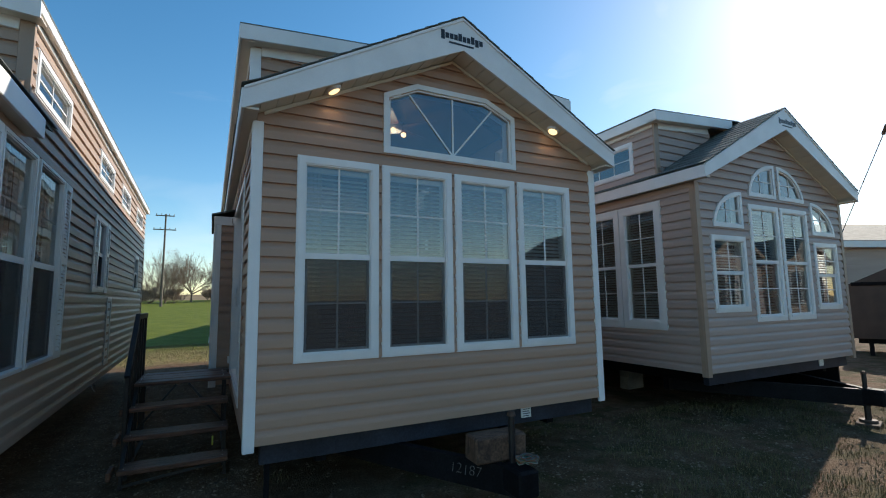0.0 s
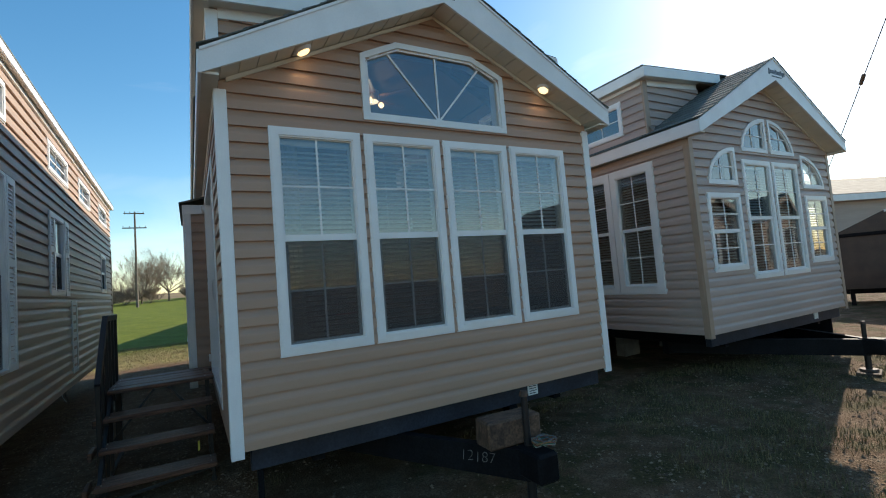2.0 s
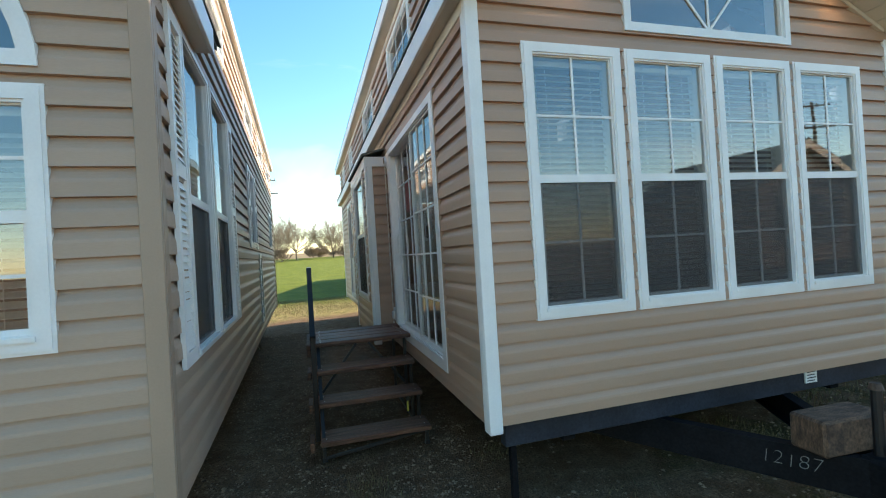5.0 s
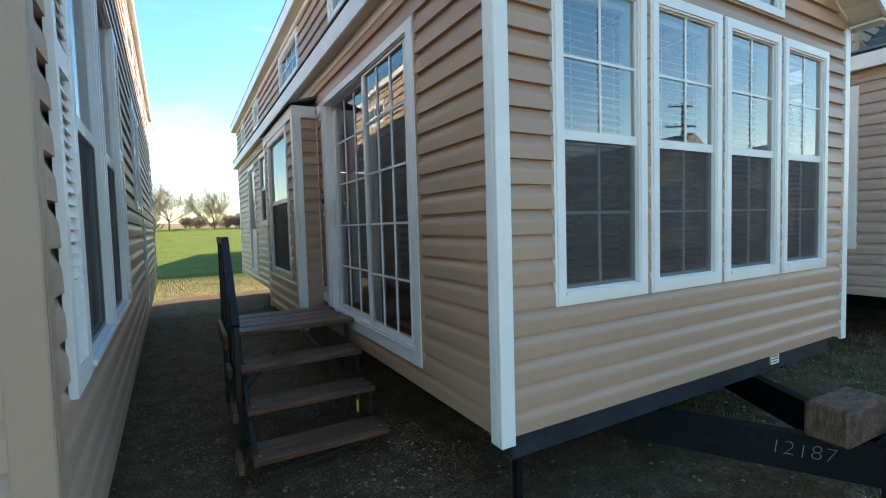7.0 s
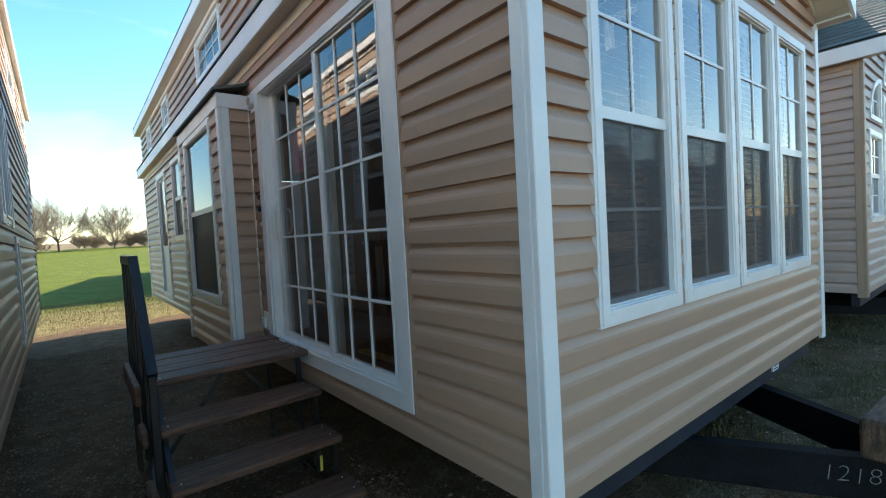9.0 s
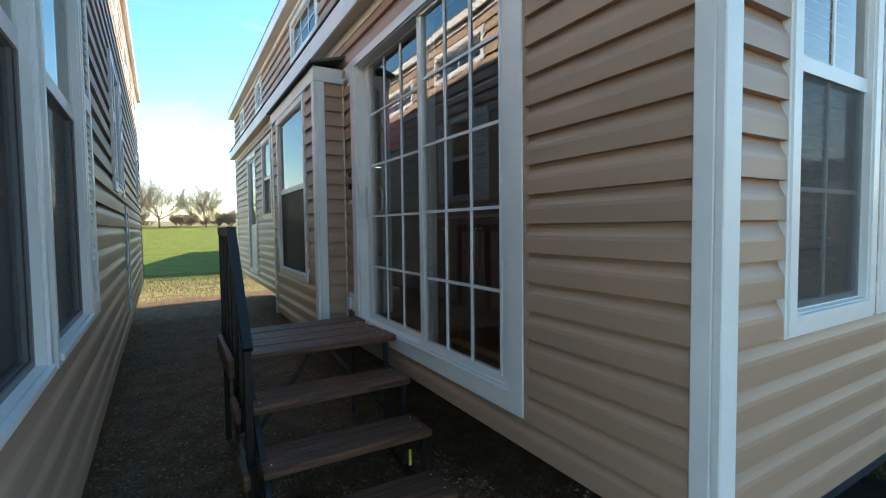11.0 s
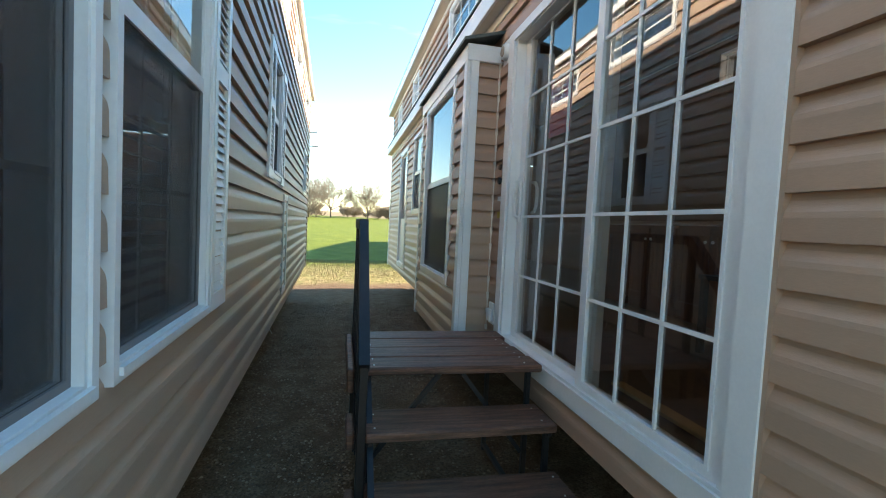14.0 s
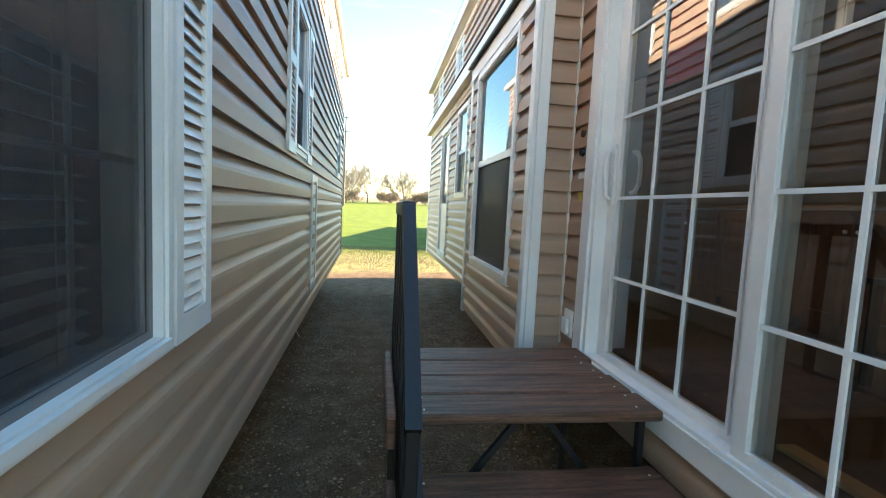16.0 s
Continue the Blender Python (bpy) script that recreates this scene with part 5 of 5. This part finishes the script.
# ---- hitches ----
def hitch(m, half, reach, label, top=0.80):
    """Drawbar of two steel channels that meet at a coupler, with jack post; origin under the middle of the front beam."""
    h = thing("trailer_hitch", m, label, "hitch")
    z0, z1 = 0.20, 0.41
    for s in (-1, 1):
        a, b = Vector((s * half, 1.15, 0)), Vector((s * 0.05, -reach, 0))
        d = (b - a).normalized()
        n = Vector((d.y, -d.x, 0)) * (-s)
        if n.dot(Vector((s, 0, 0))) < 0:
            n = -n
        bm = bmesh.new()
        prism(bm, [(0.005, z0), (0.005, z1), (-0.07, z1), (-0.07, z1 - 0.012), (-0.005, z1 - 0.012), (-0.005, z0 + 0.012), (-0.07, z0 + 0.012), (-0.07, z0)],
              (b - a).length, lambda u, k, z: (a.x + d.x * k + n.x * u, a.y + d.y * k + n.y * u, z))
        part("channel", bm, BLACK_STEEL, h)
        part("hanger", boxed(s * half - 0.05, s * half + 0.05, 1.05, 1.15, z0, 0.55, 0.004), BLACK_STEEL, h)
    part("coupler", boxed(-0.09, 0.09, -reach - 0.16, -reach + 0.12, z0 + 0.02, z1 + 0.012, 0.02), BLACK_STEEL, h)
    bm = bmesh.new()
    tube(bm, (0, -reach + 0.06, 0.0), (0, -reach + 0.06, z0 + 0.03), 0.035, 12)
    part("jack_leg", bm, RAIL, h)
    bm = bmesh.new()
    tube(bm, (0, -reach + 0.06, z1), (0, -reach + 0.06, top), 0.026, 12)
    post = part("jack_post", bm, RAIL, h)
    bm = bmesh.new()
    tube(bm, (0, -reach + 0.06, top), (0, -reach + 0.06, top + 0.035), 0.036, 12, 0.024)
    part("cap", bm, RUST, post)
    bm = bmesh.new()
    bmesh.ops.create_cone(bm, cap_ends=True, segments=16, radius1=0.10, radius2=0.09, depth=0.02, matrix=Matrix.Translation((0, -reach + 0.06, 0.012)))
    part("jack_foot", bm, RUST, h)
    return h


hitch(pose(2.17, 3.96, 0), 1.22, 0.93, "black steel drawbar hitch with jack post under the tan home", 0.77)
hitch(pose(7.74, 3.96, 0.03), 1.22, 0.95, "black steel drawbar hitch with jack under the grey-tan home", 0.60)
foot = part("foot_block", boxed(-0.18, 0.18, -0.12, 0.12, 0, 0.05, 0.006), TIMBER)
foot.matrix_basis = pose(7.74, 3.07, -0.03, 0, 0, 15)
tagged(foot, "pale timber pad on the ground by the drawbar jack", "timber block")
blk = part("timber_block", boxed(-0.225, 0.225, -0.105, 0.105, 0, 0.195, 0.014), TIMBER)
blk.matrix_basis = pose(2.13, 3.26, 0.412, 0, 0, -3)
for v in blk.data.vertices:
    v.co += Vector((noise.noise(v.co * 9), noise.noise(v.co * 9 + Vector((5, 0, 0))), 0)) * 0.008
tagged(blk, "weathered square timber block resting on the drawbar", "timber block")

# coil of trailer wiring, several coloured strands
WIRE_COLS = [(0.28, 0.27, 0.25), (0.03, 0.12, 0.06), (0.25, 0.05, 0.03), (0.22, 0.15, 0.05), (0.12, 0.12, 0.13)]
coil = thing("wire_coil", pose(2.24, 3.02, 0.425), "loose coil of coloured trailer wires on the coupler", "wires")
rw = random.Random(5)
for k, col in enumerate(WIRE_COLS):
    bm = bmesh.new()
    pts = []
    for i in range(40):
        a = i * 0.42 + k
        r = 0.075 + 0.022 * math.sin(i * 0.7 + k * 2)
        pts.append(Vector((r * math.cos(a), r * 0.8 * math.sin(a) - 0.03, 0.012 + 0.004 * k + 0.03 * abs(math.sin(i * 0.5 + k)))))
    for p, q in zip(pts, pts[1:]):
        tube(bm, p, q, 0.0035, 5)
    part("wire", bm, material("wire_cover", col, 0.5, 0.1, 20), coil)


def chalk_text(body, size, m, name="chalk_number"):
    cu = bpy.data.curves.new(name, "FONT")
    cu.body, cu.size, cu.align_x, cu.align_y, cu.extrude = body, size, "CENTER", "CENTER", 0.0008
    cu.offset, cu.shear, cu.space_character = -0.0035, 0.12, 1.25
    tmp = new(name, cu)
    me = bpy.data.meshes.new_from_object(tmp.evaluated_get(bpy.context.evaluated_depsgraph_get()))
    bpy.data.objects.remove(tmp)
    me.materials.clear()
    me.materials.append(CHALK)
    ob = new(name, me)
    ob.matrix_basis = m
    return ob


def chalk_number(body, size, m, label):
    num = thing("chalk_number", m, label, "writing")
    for i, c in enumerate(body):
        d = chalk_text(c, size, Matrix.Translation(((i - (len(body) - 1) / 2) * size * 0.52, 0.004 * math.sin(i * 2.3), 0)), "digit")
        d.parent = num


ax = Vector((1.22 - 0.05, -2.08, 0)).normalized()
nrm = Vector((ax.y, -ax.x, 0))
base = Vector((2.17 - 1.22, 3.96 + 1.15, 0)) + ax * 1.98 + nrm * 0.008
mt = Matrix(((ax.x, 0, nrm.x, base.x), (ax.y, 0, nrm.y, base.y), (0, 1, 0, 0.32), (0, 0, 0, 1)))
chalk_number("12187", 0.115, mt, "chalk number 12187 written on the drawbar channel")


# ---- piers and stands under the homes ----
CONC = material("grey_concrete_block", (0.16, 0.155, 0.145), 0.9, 0.2, 6, 0.2, 60, 0.6, 90)


def pier(x, y, ztop):
    p = thing("block_pier", pose(x, y, -0.02), "grey concrete block pier under the park home", "pier", "piers under the homes")
    k = max(1, int(round((ztop + 0.02) / 0.19)))
    hh = (ztop + 0.02) / k
    for i in range(k):
        part("block", boxed(-0.2, 0.2, -0.1, 0.1, i * hh, (i + 1) * hh - 0.003, 0.006), CONC, p)


for hx, hy, ww, dd, zz in ((A0.x, A0.y, WA, DA, ZA), (C0.x, C0.y, WC, DC, ZC)):
    for y in (2.4, 5.2, 8.0, dd - 0.9):
        for x in (1.3, ww - 1.3):
            pier(hx + x, hy + y, zz - 0.245)
for y in (1.6, 4.6, 7.6, DL - 0.9):
    for x in (1.3, WL - 1.3):
        q = ML @ Vector((x, y, 0))
        pier(q.x, q.y, ZL - 0.245)
for x, y, zz in ((A0.x + 0.16, A0.y + 0.10, ZA - 0.17),):
    st = thing("jack_stand", pose(x, y, 0), "black steel stabiliser stand under the home's corner", "stand")
    part("post", boxed(-0.02, 0.02, -0.02, 0.02, 0, zz, 0.003), BLACK_STEEL, st)
    part("base_plate", boxed(-0.08, 0.08, -0.08, 0.08, -0.01, 0.012, 0.002), BLACK_STEEL, st)

# ---- beyond the yard ----
nb = thing("neighbour_home", pose(2.3, 23.6, 0.0, 0, 0, -14), "tan gabled park home standing behind the row", "house")
part("wall", boxed(0, 3.7, 0, 11, 0.5, 3.2), TAN, nb)
part("skirt", boxed(0.1, 3.6, 0.1, 10.9, -0.2, 0.5), BLACK_STEEL, nb)
bm = bmesh.new()
prism(bm, [(-0.15, 3.2), (3.85, 3.2), (3.85, 3.35), (1.85, 4.4), (-0.15, 3.35)], -11.4, lambda u, d, z: (u, -0.2 - d, z))
part("roof", bm, SHINGLE, nb)



def yard_home(x, y, mat):
    """A plain park home on the other side of the yard: gable end towards +y."""
    W, D, ze, zp = 3.9, 5.5, 3.15, 4.25
    h = thing("yard_home", pose(x, y, 0), "tan gabled park home on the other side of the yard", "house", "homes across the yard")
    bm = bmesh.new()
    prism(bm, [(0, 0.6), (W, 0.6), (W, ze), (W / 2, zp), (0, ze)], D, lambda u, d, z: (u, -d, z))
    part("wall", bm, mat, h)
    part("skirt", boxed(0.1, W - 0.1, -D + 0.1, -0.1, -0.05, 0.598), BLACK_STEEL, h)
    for s in (0, 1):
        bm = bmesh.new()
        prism(bm, [(-0.12, ze - 0.05), (W / 2, zp + 0.02), (W / 2, zp + 0.30), (-0.12, ze + 0.14)], -0.03, lambda u, d, z: (u if s == 0 else W - u, 0.24 + d, z))
        part("rake_board", bm, TAUPE, h)
        bm = bmesh.new()
        xa, xb = (-0.14, W / 2) if s == 0 else (W + 0.14, W / 2)
        slope_slab(bm, xa, ze + 0.13, xb, zp + 0.29, -D - 0.1, 0.24, 0.03)
        part("roof", bm, SHINGLE, h)
        xa, xb = (-0.13, -0.10) if s == 0 else (W + 0.10, W + 0.13)
        part("fascia", boxed(xa, xb, -D, 0.23, ze - 0.04, ze + 0.125), WHITE, h)
    for i in range(4):
        bm = bmesh.new()
        u = 0.42 + 0.78 * i
        ring(bm, [(u, 1.2), (u + 0.7, 1.2), (u + 0.7, 2.85), (u, 2.85)], [(u + 0.06, 1.26), (u + 0.64, 1.26), (u + 0.64, 2.79), (u + 0.06, 2.79)], 0.0, 0.035, lambda a, d, z: (a, 0.002 + d, z))
        w = part("window", bm, WHITE, h)
        bm = bmesh.new()
        prism(bm, [(u + 0.06, 1.26), (u + 0.64, 1.26), (u + 0.64, 2.79), (u + 0.06, 2.79)], 0.006, lambda a, d, z: (a, 0.004 + d, z))
        part("pane", bm, INK, w)
    return h


for x, mat_ in ((12.8, TAN), (18.6, GREY_TAN), (24.4, SHADE_TAN)):
    yard_home(x, -4.3, mat_)

# loose wires hanging under the home across the alley
slack = thing("hanging_wires", ML @ Matrix.Translation((WL - 0.03, 4.72, 0.60)), "loose thin wires hanging under the home's edge", "wires")
for k in range(3):
    bm = bmesh.new()
    pts = [Vector((0.01 * k - 0.02 * math.sin(i * 0.5), 0.05 * k + 0.012 * i * math.sin(k + 1), -0.022 * i + 0.0012 * i * i * (k == 1))) for i in range(9)]
    for p, q in zip(pts, pts[1:]):
        tube(bm, p, q, 0.003, 5)
    part("wire", bm, (PAPER, RAIL, RUST)[k], slack)

barn = thing("long_building", pose(30, 13, 0.0, 0, 0, -20), "long tan-sided building with a pale shingle roof", "building")
wallb = part("wall", boxed(0, 26, 0, 10, -0.3, 4.3), GREY_TAN, barn)
for i in range(22):
    part("siding_board", boxed(0, 26, -0.02, 0.0, 0.2 + i * 0.18, 0.2 + i * 0.18 + 0.165, 0.004), GREY_TAN, wallb)
part("fascia", boxed(-0.4, 26.4, -0.5, -0.42, 4.2, 4.55, 0.01), WHITE, barn)
bm = bmesh.new()
prism(bm, [(-0.45, 4.45), (5, 6.2), (10.45, 4.45), (10.45, 4.6), (5, 6.38), (-0.45, 4.6)], 27.0, lambda u, d, z: (d - 0.5, u, z))
part("roof", bm, material("pale_shingle", (0.36, 0.29, 0.22), 0.9, 0.2, 3, 0.2, 60), barn)

trl = thing("cargo_trailer", pose(16.1, 6.5, 0, 0, 0, -68), "dark brown dump trailer with a red tail lamp", "trailer")
DARK = material("dark_brown_steel", (0.045, 0.028, 0.022), 0.5, 0.3, 3, 0.2, 50)
bm = bmesh.new()
prism(bm, [(0.0, 0.45), (6, 0.45), (6, 2.6), (1.2, 2.55), (0.0, 1.95)], 2.2, lambda u, d, z: (u, d, z))
part("box", bm, DARK, trl)
part("side_rail", boxed(0.05, 6, -0.06, 0.0, 1.9, 2.0, 0.01), BLACK_STEEL, trl)
part("top_rail", boxed(1.2, 6, -0.05, 0.0, 2.50, 2.56, 0.01), WHITE, trl)
part("frame", boxed(0.1, 6, 0.3, 1.9, 0.30, 0.45), BLACK_STEEL, trl)
for x in (3.0, 4.0):
    bm = bmesh.new()
    bmesh.ops.create_cone(bm, cap_ends=True, segments=24, radius1=0.36, radius2=0.36, depth=0.22, matrix=Matrix.Translation((x, 0.05, 0.35)) @ Matrix.Rotation(math.pi / 2, 4, "X"))
    part("tyre", bm, RAIL, trl)
part("tail_lamp", boxed(1.62, 1.84, -0.03, -0.001, 0.98, 1.14, 0.02), RED, trl)
part("plate", boxed(2.1, 2.6, -0.02, -0.001, 0.55, 0.80, 0.005), PAPER, trl)
part("prop", boxed(0.3, 0.4, 0.1, 0.2, -0.02, 0.45), BLACK_STEEL, trl)

BLUE = material("blue_plastic", (0.05, 0.13, 0.36), 0.45, 0.1, 4)
bin_ = thing("wheelie_bin", pose(14.9, 4.85, 0, 0, 0, -70), "blue plastic wheeled bin with a yellow label", "bin")
bm = bmesh.new()
prism(bm, [(0.06, 0.05), (0.54, 0.05), (0.6, 1.0), (0.0, 1.0)], 0.6, lambda u, d, z: (u, d, z))
part("body", bm, BLUE, bin_)
part("lid", boxed(-0.03, 0.63, -0.04, 0.66, 1.003, 1.07, 0.02), BLUE, bin_)
part("label", boxed(0.2, 0.4, -0.006, -0.001, 0.6, 0.8), material("yellow_label", (0.65, 0.5, 0.05), 0.6), bin_)
for x in (0.05, 0.5):
    part("wheel", boxed(x, x + 0.05, 0.52, 0.66, -0.01, 0.16, 0.03), RAIL, bin_)

gp = thing("utility_pole", pose(14.2, 3.85, 0), "weathered wooden utility pole with a guy wire", "utility pole")
bm = bmesh.new()
tube(bm, (0, 0, -0.2), (0, 0, 9.5), 0.14, 12, 0.10)
part("mast", bm, BARK, gp)
bm = bmesh.new()
tube(bm, (0, 0, 7.4), (1.5, 2.4, 3.6), 0.012, 6)
tube(bm, (1.5, 2.4, 3.6), (2.6, 4.2, 0.7), 0.012, 6)
part("guy_wire", bm, RAIL, gp)
bm = bmesh.new()
tube(bm, (0.62, 1.0, 5.83), (0.70, 1.12, 5.63), 0.045, 8)
part("insulator", bm, RUST, gp)

# warm downlights in the gable soffit
for x in (0.60, 3.02):
    z = 3.15 + (min(x, WA - x) + 0.115) / 1.94 * 0.93
    sp = new("soffit_spot", bpy.data.lights.new("soffit_spot", "SPOT"))
    sp.data.energy, sp.data.color, sp.data.spot_size, sp.data.spot_blend, sp.data.shadow_soft_size = 1.1, (1.0, 0.66, 0.34), radians(120), 0.9, 0.04
    sp.matrix_world = look((A0.x + x, A0.y - 0.12, z - 0.03), (A0.x + x, A0.y - 0.06, z - 1.0))

# ---- loose stones, grass, fallen leaves ----
STONE = bpy.data.materials.new("loose_gravel")
STONE.use_nodes = True
nt = STONE.node_tree
gi, cr = nt.nodes.new("ShaderNodeNewGeometry"), nt.nodes.new("ShaderNodeValToRGB")
cr.color_ramp.elements[0].color, cr.color_ramp.elements[1].color = (0.07, 0.043, 0.026, 1), (0.32, 0.23, 0.15, 1)
nt.links.new(gi.outputs["Random Per Island"], cr.inputs["Fac"])
nt.links.new(cr.outputs["Color"], nt.nodes["Principled BSDF"].inputs["Base Color"])
nt.nodes["Principled BSDF"].inputs["Roughness"].default_value = 0.9

BLADE = bpy.data.materials.new("grass_blades")
BLADE.use_nodes = True
nt = BLADE.node_tree
gi, cr = nt.nodes.new("ShaderNodeNewGeometry"), nt.nodes.new("ShaderNodeValToRGB")
cr.color_ramp.elements[0].color, cr.color_ramp.elements[1].color = (0.065, 0.060, 0.018, 1), (0.24, 0.175, 0.075, 1)
nt.links.new(gi.outputs["Random Per Island"], cr.inputs["Fac"])
nt.links.new(cr.outputs["Color"], nt.nodes["Principled BSDF"].inputs["Base Color"])
nt.nodes["Principled BSDF"].inputs["Roughness"].default_value = 0.8


def ground_z(x, y):
    return 0.028 * noise.noise(Vector((x * 0.9, y * 0.9, 0))) + 0.012 * noise.noise(Vector((x * 4, y * 4, 3))) - 0.015


def scatter_stones(count, area, rnd, small=0.004, large=0.016):
    x0, x1, y0, y1 = area
    verts, faces = [], []
    shape = ((1, 0, 0), (0, 1, 0), (-1, 0, 0), (0, -1, 0), (0, 0, 1), (0, 0, -0.6))
    tri = ((0, 1, 4), (1, 2, 4), (2, 3, 4), (3, 0, 4), (1, 0, 5), (2, 1, 5), (3, 2, 5), (0, 3, 5))
    made = 0
    while made < count:
        x, y = rnd.uniform(x0, x1), rnd.uniform(y0, y1)
        if noise.noise(Vector((x * 1.7, y * 0.8, 7))) + rnd.uniform(-0.5, 0.5) < -0.05:
            continue
        made += 1
        r = small + (large - small) * rnd.random() ** 3
        a, z = rnd.uniform(0, 6.3), ground_z(x, y)
        k = len(verts)
        for sx, sy, sz in shape:
            sx, sy, sz = sx * rnd.uniform(0.7, 1.3), sy * rnd.uniform(0.6, 1.1), sz * rnd.uniform(0.4, 0.8)
            verts.append((x + r * (sx * math.cos(a) - sy * math.sin(a)), y + r * (sx * math.sin(a) + sy * math.cos(a)), z + r * sz + r * 0.2))
        faces += [tuple(k + i for i in t) for t in tri]
    return verts, faces


def scatter_blades(count, area, rnd, h0, h1, keep):
    x0, x1, y0, y1 = area
    verts, faces = [], []
    made = 0
    while made < count:
        x, y = rnd.uniform(x0, x1), rnd.uniform(y0, y1)
        if not keep(x, y, rnd):
            continue
        made += 1
        z, a, h = ground_z(x, y), rnd.uniform(0, 6.3), rnd.uniform(h0, h1)
        w, lean = rnd.uniform(0.002, 0.004), rnd.uniform(0.2, 1.1) * h
        c, s = math.cos(a), math.sin(a)
        k = len(verts)
        verts += [(x - w * s, y + w * c, z - 0.004), (x + w * s, y - w * c, z - 0.004), (x + w * s * 0.6 + lean * 0.4 * c, y - w * c * 0.6 + lean * 0.4 * s, z + h * 0.6), (x - w * s * 0.6 + lean * 0.4 * c, y + w * c * 0.6 + lean * 0.4 * s, z + h * 0.6), (x + lean * c, y + lean * s, z + h)]
        faces += [(k, k + 1, k + 2, k + 3), (k + 3, k + 2, k + 4)]
    return verts, faces


def stuff(name, data, mat, label, category):
    me = bpy.data.meshes.new(name)
    me.from_pydata(data[0], [], data[1])
    me.materials.append(mat)
    return tagged(new(name, me), label, category, kind="stuff")


rs = random.Random(21)
stuff("gravel", scatter_stones(26000, (-1.9, 0.6, 2.2, 12.5), rs), STONE, "loose grey and tan gravel in the alley", "gravel")
stuff("gravel", scatter_stones(16000, (-1.5, 8.5, 0.8, 5.2), rs, 0.005, 0.02), STONE, "loose pale gravel over the yard", "gravel")


def yard_keep(x, y, r):
    return noise.noise(Vector((x * 1.3, y * 1.3, 11))) + r.uniform(-0.35, 0.35) > (0.12 if x > 3.4 else 0.50)


def strip_keep(x, y, r):
    return r.random() < min(1.0, max(0.0, (y - 14.8) / 2.0))


stuff("grass", scatter_blades(24000, (-0.5, 9.5, 0.8, 5.0), rs, 0.02, 0.06, yard_keep), BLADE, "thin patchy grass growing through the gravel", "grass")
stuff("grass", scatter_blades(22000, (-3.5, 2.5, 14.8, 22), rs, 0.03, 0.07, strip_keep), BLADE, "short straw-coloured and green grass at the lawn edge", "grass")
